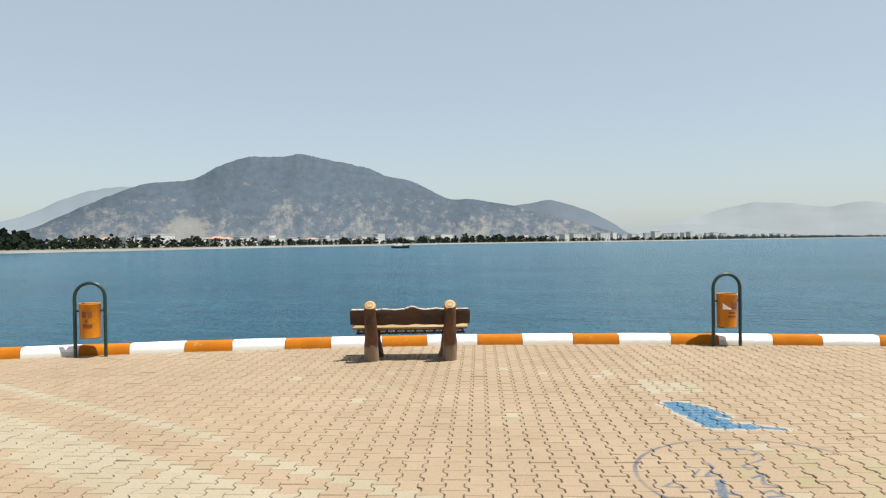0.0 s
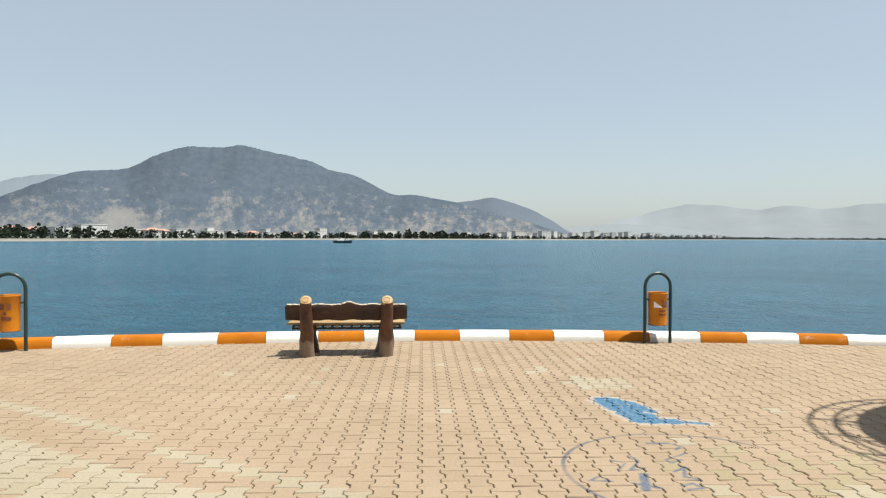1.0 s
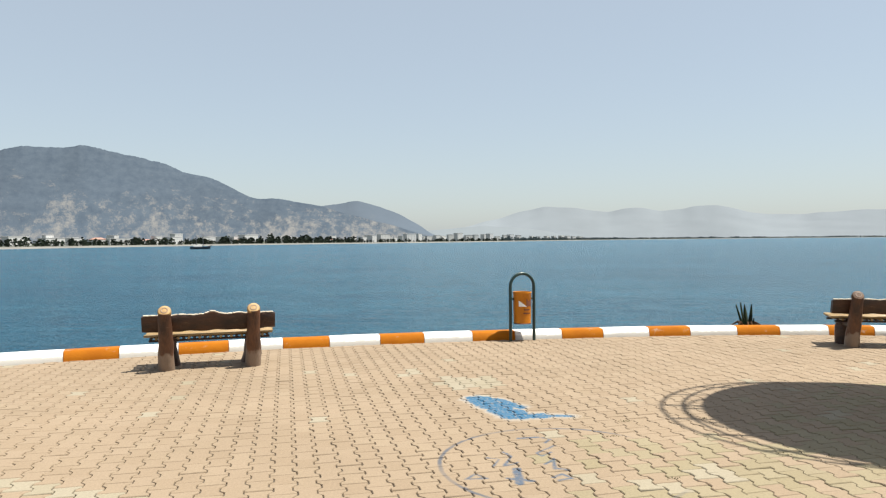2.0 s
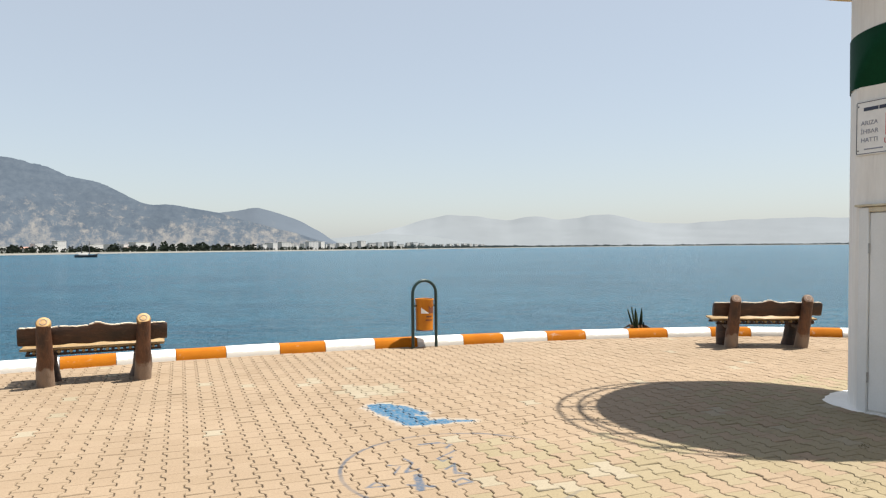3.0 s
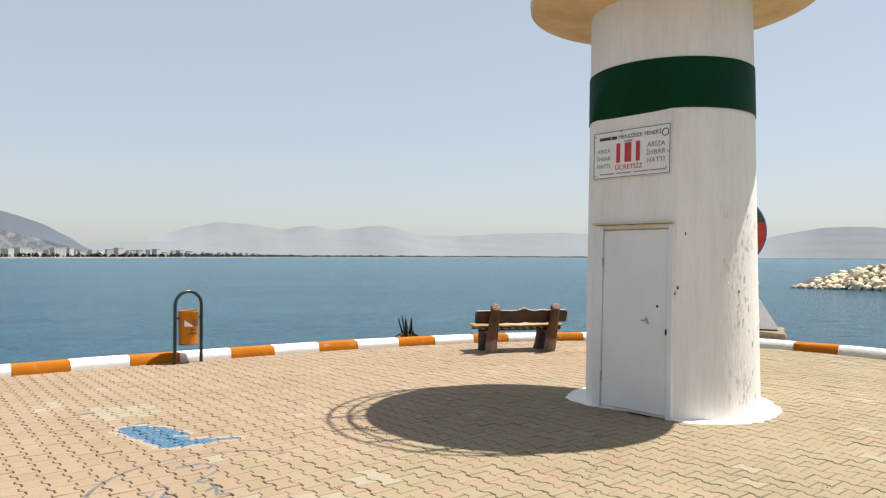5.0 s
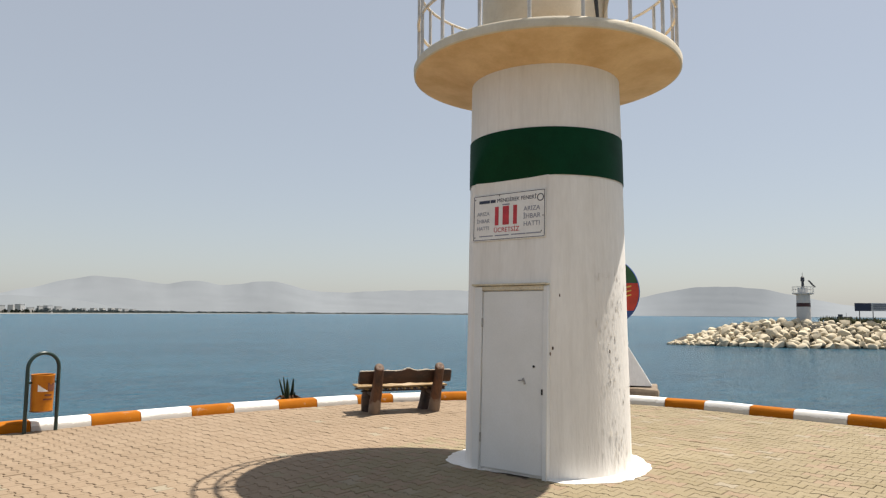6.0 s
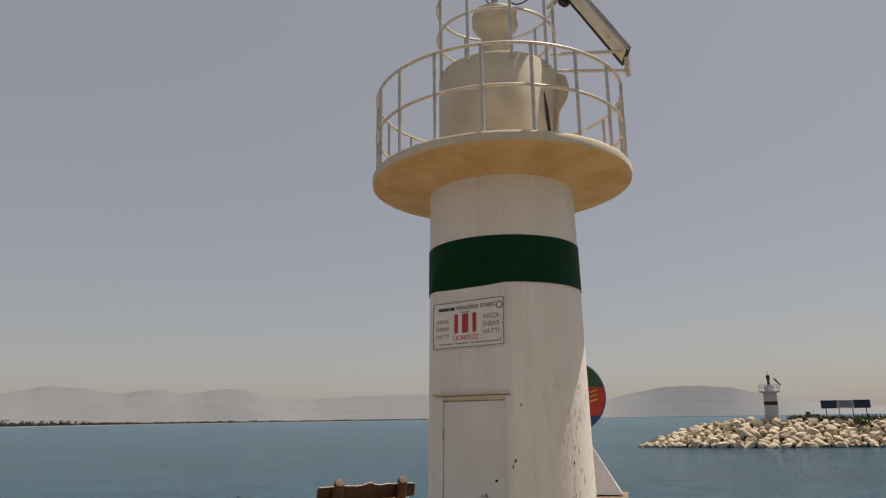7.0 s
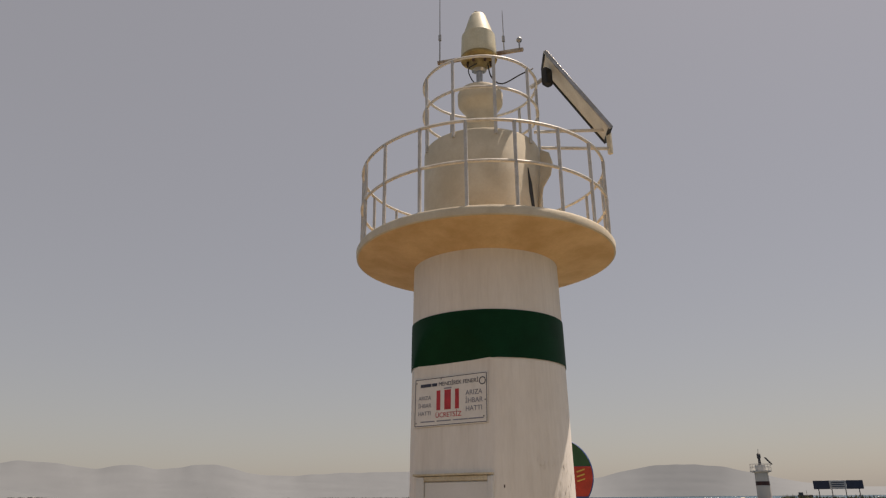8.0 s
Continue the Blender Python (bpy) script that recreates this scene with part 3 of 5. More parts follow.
# ---------------------------------------------------------------- benches
def log_bench(end_grain, label):
    """A log bench that looks along +y; its back is towards -y, its origin midway between the posts."""
    rng = random.Random(5)
    bench = thing("log_bench", Matrix(), label, "bench", "benches by the kerb")
    for x in (-0.55, 0.55):
        foot, top = Vector((x, 0.05, 0)), Vector((x + 0.005, -0.21, 0.79))
        line = [foot.lerp(top, i / 7) + Vector((0.006 * noise.noise(Vector((i, x, 0))), 0, 0)) for i in range(8)]
        post = part("back_post", tube(line, 0.105, 18, wobble=0.10, r_end=0.080), M_POST, bench, "peeled round log post")
        d = (top - foot).normalized()
        tilt = Vector((0, -0.80, 0.60)).normalized()
        m = Matrix.Translation(top + d * 0.005) @ tilt.to_track_quat("Z", "Y").to_matrix().to_4x4()
        part("cut_end", lathe([(0, 0.036), (0.052, 0.035), (0.072, 0.030), (0.083, 0.010), (0.081, -0.045), (0, -0.05)], 20), end_grain, post, "sawn log end with growth rings", at=m)
        part("growth_ring", tube(circle_pts(0.038, 0.036, 18), 0.006, 5, closed=True), M_POST, post, at=m)
        part("front_leg", tube([(x * 0.98, 0.43, 0), (x * 0.99, 0.42, 0.12), (x, 0.40, 0.26), (x, 0.38, 0.40)], 0.135, 16, wobble=0.25, r_end=0.10), M_BARK, bench, "short dark log leg")
        part("seat_bearer", tube([(x, -0.02, 0.345), (x, 0.25, 0.35), (x, 0.52, 0.355)], 0.062, 12, wobble=0.15), M_BARK, bench)
    # live-edge back board
    bm = bmesh.new()
    n = 34
    rows = []
    for i in range(n + 1):
        x = -0.84 + 1.68 * i / n
        tip = 1 - 0.08 * max(0, abs(i / n - 0.5) * 2 - 0.96) / 0.04
        crest = 0.735 + 0.016 * noise.noise(Vector((x * 7, 1, 0))) + 0.006 * noise.noise(Vector((x * 23, 3, 0))) + 0.035 * math.exp(-((x - 0.02) / 0.07) ** 2)
        foot = 0.505 + 0.020 * noise.noise(Vector((x * 6, 5, 0)))
        mid = (crest + foot) / 2
        ring = []
        for j in range(12):
            w = 2 * math.pi * j / 12
            yy = 0.045 * math.copysign(abs(math.cos(w)) ** 0.6, math.cos(w))
            zz = (crest - foot) / 2 * math.copysign(abs(math.sin(w)) ** 0.55, math.sin(w)) * tip
            yy += 0.008 * noise.noise(Vector((x * 7, j * 0.9, 3)))
            ring.append(bm.verts.new((x, -0.005 + yy - (zz + mid - 0.625) * 0.32, mid + zz)))
        rows.append(ring)
    for a, b2 in zip(rows, rows[1:]):
        for j in range(12):
            bm.faces.new((a[j], a[(j + 1) % 12], b2[(j + 1) % 12], b2[j])).smooth = True
    bm.faces.new(rows[0])
    bm.faces.new(rows[-1])
    bmesh.ops.recalc_face_normals(bm, faces=bm.faces)
    part("backrest", bm, M_BARK, bench, "thick dark live-edge back board")
    # the sawn upper edge, a strip of flat ragged chips along the crest
    bm = bmesh.new()
    for i in range(46):
        x = -0.80 + 1.60 * i / 45 + rng.uniform(-0.01, 0.01)
        crest = 0.735 + 0.016 * noise.noise(Vector((x * 7, 1, 0))) + 0.006 * noise.noise(Vector((x * 23, 3, 0))) + 0.035 * math.exp(-((x - 0.02) / 0.07) ** 2)
        add_box(bm, (rng.uniform(0.03, 0.05), rng.uniform(0.04, 0.066), 0.012), pose(x, -0.042 + rng.uniform(-0.008, 0.008), crest, 0, rng.uniform(-8, 8), rng.uniform(-9, 9)), 0.003)
    part("board_edge", bm, M_EDGE, bench, "pale stripped upper edge with sun glint painted in")
    # seat of short round sticks with two edge rails
    for k in range(4):
        part("seat_plank", box((1.64, 0.112, 0.03), Matrix.Translation((rng.uniform(-0.012, 0.012), 0.11 + 0.122 * k, 0.452 + 0.002 * k)), 0.008), M_SEAT, bench, "pale varnished seat plank")
    for i in range(23):
        x = -0.74 + 1.48 * i / 22
        part("seat_stick", tube([(x, 0.045 + rng.uniform(-0.01, 0.01), 0.417), (x, 0.52, 0.419)], 0.019, 8), M_SEAT if i % 2 else M_BARK, bench)
    for y in (0.10, 0.50):
        part("seat_rail", tube([(-0.77, y, 0.384), (0.77, y, 0.386)], 0.016, 8), M_BARK, bench)
    return bench


def facing(ax, ay, bx, by):
    return pose((ax + bx) / 2, (ay + by) / 2, 0, 0, 0, math.degrees(math.atan2(by - ay, bx - ax)))


log_bench(M_CUT, "dark varnished log bench with pale sawn post ends facing the sea").matrix_basis = facing(-2.925, 9.115, -1.865, 9.385)
log_bench(M_DARKCUT, "rustic dark log bench with shade-darkened brown post ends, facing the sea").matrix_basis = facing(6.97, 10.18, 8.01, 9.90)


# ---------------------------------------------------------------- litter bins
def litter_bin(worn):
    bin_ = thing("litter_bin", Matrix(), "orange round litter bin hung in a dark green tubular hoop", "litter bin", "litter bins by the kerb")
    r, h = 0.212, 0.905
    pts = [(-r, 0, 0), (-r, 0, 0.4), (-r, 0, h)] + [(-r * math.cos(a), 0, h + r * math.sin(a)) for a in [math.pi * i / 14 for i in range(1, 14)]] + [(r, 0, h), (r, 0, 0.4), (r, 0, 0)]
    part("hoop", tube(pts, 0.026, 12), M_BINPIPE, bin_, "dark green bent steel hoop")
    body = part("bucket", lathe([(0, 0.29), (0.132, 0.29), (0.142, 0.30), (0.150, 0.79), (0.157, 0.80), (0.155, 0.815), (0.140, 0.81), (0.128, 0.33), (0, 0.32)], 36), M_BIN, bin_, "orange enamelled bucket with worn print")
    part("bottom_rim", tube(circle_pts(0.142, 0.297, 30), 0.008, 6, closed=True), M_DIRT, body)
    for x in (-1, 1):
        part("pivot", tube([(x * 0.14, 0, 0.70), (x * 0.215, 0, 0.70)], 0.016, 8), M_BINPIPE, bin_)
    rng = random.Random(worn)

    def patch(a, z, w, hgt, material, name, tri=False):
        bm = bmesh.new()
        n = 6
        lo_, hi_ = [], []
        for i in range(n + 1):
            ang = radians(-90) + a + (i / n - 0.5) * w
            ragged = rng.uniform(0.75, 1.0) if not tri else max(0.05, 1 - i / n)
            rr = 0.142 + (z - 0.30) * 0.0163 + 0.004
            lo_.append(bm.verts.new((rr * math.cos(ang), rr * math.sin(ang), z - hgt / 2)))
            hi_.append(bm.verts.new((rr * math.cos(ang) * 1.005, rr * math.sin(ang) * 1.005, z - hgt / 2 + hgt * ragged)))
        for i in range(n):
            bm.faces.new((lo_[i], lo_[i + 1], hi_[i + 1], hi_[i]))
        part(name, bm, material, body)

    if worn == 2:
        patch(-0.35, 0.63, 0.9, 0.10, M_PAPER, "torn_sticker", True)
        patch(0.42, 0.64, 0.75, 0.12, M_DIRT, "print_mark")
        patch(0.15, 0.53, 0.7, 0.03, M_DIRT, "print_mark")
        patch(0.15, 0.47, 0.9, 0.025, M_DIRT, "print_mark")
    else:
        patch(-0.35, 0.66, 0.4, 0.10, M_DIRT, "print_mark")
        patch(0.25, 0.66, 0.35, 0.10, M_DIRT, "print_mark")
        patch(-0.1, 0.56, 0.25, 0.05, M_DIRT, "print_mark")
        patch(0.0, 0.49, 0.9, 0.06, M_DIRT, "print_mark")
    return bin_


litter_bin(1).matrix_basis = facing(-7.46, 8.70, -7.08, 8.88)
tagged(litter_bin(2), "orange litter bin with torn white sticker in dark green hoop").matrix_basis = facing(1.89, 11.31, 2.32, 11.43)

# ---------------------------------------------------------------- agave and monument beyond the kerb
M_AGAVE = mat("agave_leaf", (0.021, 0.030, 0.012), (0.008, 0.012, 0.006), 8, 40, 0.7, bump=0.1, spec=0.1)
agave = thing("agave", pose(6.42, 12.42, -0.25) @ Matrix.Diagonal((0.66, 0.66, 0.84, 1)), "small dark spiky agave growing outside the kerb", "plant")
rng = random.Random(11)
for i in range(11):
    a = 2.4 * i + 0.5
    lean = 0.16 + 0.05 * (i % 5) + rng.uniform(-0.03, 0.03)
    length = rng.uniform(0.76, 0.90) if i % 3 == 0 else rng.uniform(0.42, 0.64)
    bm = bmesh.new()
    out = Vector((math.cos(a), math.sin(a), 0))
    acr = Vector((-math.sin(a), math.cos(a), 0))
    rows = []
    for k in range(7):
        s_ = k / 6
        c_ = out * (0.04 + lean * length * s_ ** 1.3) + Vector((0, 0, length * s_))
        w_ = 0.085 * (1 - s_) ** 0.6 * (0.7 + 0.8 * s_) + 0.002
        rows.append([bm.verts.new(c_ - acr * w_ + out * 0.012), bm.verts.new(c_ - out * 0.008), bm.verts.new(c_ + acr * w_ + out * 0.012), bm.verts.new(c_ - out * 0.022)])
    for p, q_ in zip(rows, rows[1:]):
        for j in range(4):
            bm.faces.new((p[j], p[(j + 1) % 4], q_[(j + 1) % 4], q_[j]))
    bmesh.ops.recalc_face_normals(bm, faces=bm.faces)
    part("leaf", bm, M_AGAVE, agave)
M_DEADLEAF = mat("dead_agave_leaf", (0.10, 0.055, 0.03), (0.05, 0.028, 0.016), 8, 40, 0.9, bump=0.1, spec=0.1)
for i in range(12):
    a = 0.52 * i + rng.uniform(-0.2, 0.2)
    out = Vector((math.cos(a), math.sin(a), 0))
    reach = rng.uniform(0.28, 0.46)
    part("dead_leaf", tube([out * 0.05 + Vector((0, 0, 0.30)), out * reach * 0.6 + Vector((0, 0, 0.46)), out * reach + Vector((0, 0, rng.uniform(0.28, 0.42)))], 0.045, 6, r_end=0.012), M_DEADLEAF, agave, "withered brown leaf")

M_SIGN_G = mat("sign_green", (0.02, 0.10, 0.03), None, 5, 50, 0.5, bump=0.05)
M_SIGN_R = mat("sign_red", (0.55, 0.045, 0.02), None, 5, 50, 0.5, bump=0.05)
M_SIGN_B = mat("sign_blue", (0.02, 0.07, 0.25), None, 5, 50, 0.5, bump=0.05)
M_SIGN_Y = mat("sign_yellow", (0.75, 0.50, 0.10), None, 5, 50, 0.5, bump=0.05)
M_SLAB = mat("brown_rough_stone", (0.27, 0.21, 0.15), (0.14, 0.105, 0.075), 2.5, 22, 0.95, bump=0.6)
monument = thing("monument", pose(13.36, 10.5, -0.3, 0, 0, -51), "pale sail-shaped pyramid on a stone slab with a round emblem", "monument")
bm = box((2.25, 1.35, 0.40), Matrix.Translation((0, 0, 0.22)), 0.07, 2)
bmesh.ops.subdivide_edges(bm, edges=bm.edges, cuts=4, use_grid_fill=True)
for v in bm.verts:
    v.co += Vector((1, 1, 0.7)) * (0.06 * noise.noise(v.co * 3.1) + 0.03 * noise.noise(v.co * 9))
part("slab", bm, M_SLAB, monument, "rough brown stone slab")
bm = bmesh.new()
base = [bm.verts.new(p) for p in ((-1.0, -0.45, 0.46), (1.0, -0.45, 0.46), (1.0, 0.45, 0.46), (-1.0, 0.45, 0.46))]
peak = [bm.verts.new(p) for p in ((-0.06, -0.04, 2.05), (0.06, -0.04, 2.05), (0.06, 0.04, 2.05), (-0.06, 0.04, 2.05))]
for i in range(4):
    bm.faces.new((base[i], base[(i + 1) % 4], peak[(i + 1) % 4], peak[i]))
bm.faces.new(peak)
bm.faces.new(base[::-1])
part("sail", bm, M_WHITE, monument, "smooth white concrete sail")
disc = part("emblem", lathe([(0, -0.03), (0.82, -0.03), (0.84, 0), (0.82, 0.03), (0, 0.03)], 48), M_SIGN_B, monument, "round emblem in green, red and blue", at=Matrix.Translation((-0.05, 0, 2.56)) @ Matrix.Rotation(radians(90), 4, "X"))


def disc_zone(lo_, hi_, material):
    bm = bmesh.new()
    up_ = []
    for i in range(13):
        y = lo_ + (hi_ - lo_) * i / 12
        w_ = math.sqrt(max(0, 0.815 ** 2 - y * y))
        up_.append((w_, y))
    pts = [(x, y) for x, y in up_] + [(-x, y) for x, y in up_[::-1]]
    pts = [p for i, p in enumerate(pts) if i == 0 or (Vector(p) - Vector(pts[i - 1])).length > 1e-4]
    bm.free()
    part("emblem_field", prism(pts, 0.031, 0.036), material, disc)


disc_zone(0.20, 0.814, M_SIGN_G)
disc_zone(-0.44, 0.19, M_SIGN_R)
for i, y in enumerate((0.1, 0.0, -0.1)):
    part("emblem_letter_bar", box((0.18, 0.03, 0.01), Matrix.Translation((0.56, y, 0.042)) @ Matrix.Rotation(0.3, 4, "Z")), M_SIGN_Y, disc)
part("emblem_post", tube([(0, 0, 1.9), (0, 0, 2.1)], 0.05, 10), M_STEEL, monument)


# ---------------------------------------------------------------- far shore
EYE = Vector((0.36, -0.17, 0))


def polar(az, r, z=0.0):
    return Vector((EYE.x + r * math.sin(radians(az)), EYE.y + r * math.cos(radians(az)), z))


def curve(knots, a):
    """Smooth value between (angle, value) knots."""
    if a <= knots[0][0]:
        return knots[0][1]
    for (a0_, v0), (a1_, v1) in zip(knots, knots[1:]):
        if a <= a1_:
            s_ = (a - a0_) / (a1_ - a0_)
            s_ = 0.6 * s_ + 0.4 * s_ * s_ * (3 - 2 * s_)
            return v0 + (v1 - v0) * s_
    return knots[-1][1]


def hill_mat(name, wood, rock, amount, scree=None):
    m = bpy.data.materials.new(name)
    m.use_nodes = True
    t = m.node_tree
    b = t.nodes["Principled BSDF"]
    b.inputs["Roughness"].default_value = 1.0
    b.inputs["Specular IOR Level"].default_value = 0.0
    tc = t.nodes.new("ShaderNodeTexCoord")
    sep = t.nodes.new("ShaderNodeSeparateXYZ")
    t.links.new(tc.outputs["Object"], sep.inputs[0])
    around = t.nodes.new("ShaderNodeMath")
    around.operation = "ARCTAN2"
    t.links.new(sep.outputs["X"], around.inputs[0])
    t.links.new(sep.outputs["Y"], around.inputs[1])
    along = t.nodes.new("ShaderNodeMath")
    along.operation = "MULTIPLY"
    along.inputs[1].default_value = 3000.0
    t.links.new(around.outputs[0], along.inputs[0])
    slope = t.nodes.new("ShaderNodeCombineXYZ")
    t.links.new(along.outputs[0], slope.inputs[0])
    t.links.new(sep.outputs["Z"], slope.inputs[1])

    def on_slope(scale, detail, rough):
        nz = t.nodes.new("ShaderNodeTexNoise")
        nz.inputs["Scale"].default_value = scale
        nz.inputs["Detail"].default_value = detail
        nz.inputs["Roughness"].default_value = rough
        t.links.new(slope.outputs[0], nz.inputs["Vector"])
        return nz.outputs["Fac"]

    n1 = on_slope(0.024, 9, 0.80)
    n2 = noise_tex(t, 0.0016, 4, "Object")
    n3 = on_slope(0.0045, 3, 0.5)
    low = t.nodes.new("ShaderNodeMapRange")
    low.inputs["From Min"].default_value, low.inputs["From Max"].default_value = 15.0, 340.0
    low.inputs["To Min"].default_value, low.inputs["To Max"].default_value = 0.10 * amount, -0.10 - 0.08 * (1 - amount)
    t.links.new(sep.outputs["Z"], low.inputs["Value"])
    s1 = t.nodes.new("ShaderNodeMath")
    s1.operation = "ADD"
    t.links.new(n1, s1.inputs[0])
    t.links.new(low.outputs[0], s1.inputs[1])
    s2 = t.nodes.new("ShaderNodeMath")
    s2.operation = "MULTIPLY_ADD"
    s2.inputs[1].default_value = 0.42
    t.links.new(n3, s2.inputs[0])
    t.links.new(s1.outputs[0], s2.inputs[2])
    k = ramp(t, s2.outputs[0], [(0.76, (0, 0, 0)), (0.93, (1, 1, 1))])
    tone = mixed(t, ramp(t, n2, [(0.35, (0, 0, 0)), (0.65, (1, 1, 1))]), tuple(c * 0.88 for c in wood), wood)
    # mottled woods, also standing in for light and shade on the relief
    n4 = on_slope(0.03, 8, 0.72)
    tone = mixed(t, 0.55 * min(1.0, amount * amount * 1.3), tone, ramp(t, n4, [(0.36, (0.66, 0.70, 0.75)), (0.62, (1.14, 1.12, 1.08))]), "MULTIPLY")
    c = mixed(t, k, tone, rock)
    if scree:
        # a bare quarried slope at the foot: centre bearing, half width, height, half height
        bearing, wide, high, tall = scree
        across = smath(t, "DIVIDE", smath(t, "SUBTRACT", around.outputs[0], radians(bearing)), radians(wide))
        up_ = smath(t, "DIVIDE", smath(t, "SUBTRACT", sep.outputs["Z"], high), tall)
        lean = smath(t, "SUBTRACT", across, smath(t, "MULTIPLY", up_, 0.45))
        d = smath(t, "ADD", smath(t, "MULTIPLY", lean, lean), smath(t, "MULTIPLY", up_, up_))
        d = smath(t, "ADD", d, smath(t, "MULTIPLY", smath(t, "SUBTRACT", on_slope(0.011, 8, 0.7), 0.5), 4.5))
        bare = ramp(t, d, [(0.35, (0.75, 0.75, 0.75)), (1.0, (0, 0, 0))])
        c = mixed(t, bare, c, rock)
    t.links.new(c, b.inputs["Base Color"])
    return m


def ridge(name, knots, r_foot, r_crest, material, label, relief, step=0.12, rows_n=26):
    """A range of hills: foot near, crest behind, with spurs and gullies running down."""
    a_lo, a_hi = knots[0][0], knots[-1][0]
    n = int((a_hi - a_lo) / step)
    verts, faces = [], []
    for i in range(n + 1):
        a = a_lo + (a_hi - a_lo) * i / n
        el = max(0.02, sum(curve(knots, a + d_ * (0.45 if relief < 5 else 0.2)) for d_ in (-2, -1, 0, 1, 2)) / 5)
        h = r_crest * math.tan(radians(el)) + 1.7
        rough_h = 0.010 * noise.noise(Vector((a * 1.7, 2, 0))) + 0.008 * noise.noise(Vector((a * 6, 4, 0)))
        if relief < 5:
            rough_h = 0.03 * noise.noise(Vector((a * 0.8, 7, 0)))
        for j in range(rows_n + 1):
            s_ = j / rows_n
            gully = noise.multi_fractal(Vector((a * 0.26 + s_ * 0.9, s_ * 4.0, 9.0)), 1.0, 2.0, 3) - 1
            r = r_foot + (r_crest - r_foot) * s_ + relief * gully * math.sin(math.pi * min(1, s_ * 1.02)) * 0.9
            z = SEA + 1 + (h - SEA - 1) * (s_ if relief < 5 else 0.75 * s_ + 0.25 * s_ * s_) * (1 + (0.05 if relief > 20 else 0.0) * gully * math.sin(math.pi * s_) + rough_h * s_ ** (1 if relief < 5 else 8))
            verts.append(tuple(polar(a, r, z)))
        verts.append(verts[-1])
        verts.append(tuple(polar(a, r_crest + 250, SEA)))
    k = rows_n + 3
    for i in range(n):
        for j in range(k - 1):
            if j != rows_n:
                faces.append((i * k + j, (i + 1) * k + j, (i + 1) * k + j + 1, i * k + j + 1))
    me = bpy.data.meshes.new(name)
    me.from_pydata(verts, [], faces)
    me.shade_smooth()
    me.materials.append(material)
    ob = new(name, me)
    return tagged(ob, label, "mountain", kind="structure")


# distance haze is painted into these base colours, paler the farther the range
M_HILL = hill_mat("haze_tinted_limestone_hill", (0.063, 0.079, 0.101), (0.145, 0.141, 0.138), 1.0, (-33.5, 1.7, 50.0, 75.0))
M_HILL2 = hill_mat("haze_tinted_hill", (0.088, 0.106, 0.131), (0.100, 0.114, 0.132), 0.3)
M_HILL2B = hill_mat("paler_haze_tinted_hill", (0.147, 0.171, 0.199), (0.151, 0.175, 0.202), 0.2)
M_HILL3 = hill_mat("distant_haze_tinted_hill", (0.176, 0.194, 0.209), (0.176, 0.194, 0.209), 0.1)
M_HILL4 = hill_mat("very_distant_haze_tinted_hill", (0.221, 0.241, 0.260), (0.221, 0.241, 0.260), 0.1)
MAIN = [(-62, 2.0), (-50, 1.2), (-45.5, 0.7), (-43.7, 1.3), (-41.9, 2.2), (-40.4, 2.95), (-39, 3.6), (-37.3, 4.3), (-36.2, 4.67), (-33.2, 4.9), (-30.5, 6.3), (-28.8, 6.85), (-26.2, 6.85), (-24.9, 7.13), (-21.7, 6.5), (-19.5, 6.05), (-17.9, 5.33), (-16.3, 5.07),
        (-12.6, 3.38), (-11.2, 3.45), (-8, 2.93), (-5.3, 2.15), (-2.6, 1.45), (0.9, 0.45), (2.0, 0.05)]
ridge("mountain", MAIN, 2300, 3600, M_HILL, "wooded mountain, haze-tinted grey-blue, with pale bare rock along its foot", 55)
ridge("mountain", [(-75, 2.2), (-60, 2.4), (-50, 1.6), (-46.5, 1.5), (-44.7, 2.0), (-43.5, 2.5), (-41.9, 3.35), (-40.0, 4.05), (-38.1, 4.35), (-37, 4.35), (-34, 3.8), (-30, 2.0)], 3700, 4000, M_HILL2B, "pale hill behind the mountain, haze painted into its colour", 8)
ridge("mountain", [(-14, 1.5), (-8, 2.8), (-6.2, 3.0), (-4.8, 3.3), (-3.5, 2.96), (-1.7, 2.36), (0.1, 1.42), (1.4, 0.5), (2.6, 0.1)], 3650, 4000, M_HILL2, "pale hill behind the mountain, haze painted into its colour", 8)
ridge("mountain", [(-3, 0.3), (1.4, 0.82), (5.2, 1.14), (7.7, 1.05), (10, 0.8), (13, 0.15)], 4050, 4250, M_HILL3, "faint low hill with haze painted into its colour", 3)
ridge("mountain", [(-6, 0.1), (0, 0.3), (3, 0.8), (6.7, 1.7), (9.5, 2.5), (11.2, 2.65), (13.0, 2.5), (15.0, 2.15), (16.0, 2.15), (17.2, 2.5), (18.2, 2.45), (19.3, 2.15), (20.6, 2.15), (21.6, 2.35), (22.8, 2.58), (24.4, 2.42), (25.4, 2.05), (26.5, 1.75), (29.2, 1.68), (33.2, 1.9), (38.2, 1.95), (46, 1.5), (51, 1.1), (53, 1.4), (54.6, 1.8), (57, 2.2), (59.2, 2.22), (60.8, 2.15), (62.7, 1.8), (65, 1.25), (67, 0.8), (70.5, 0.5), (80, 0.4)], 4400, 4600, M_HILL4, "very faint mountain range with haze painted into its colour", 2)

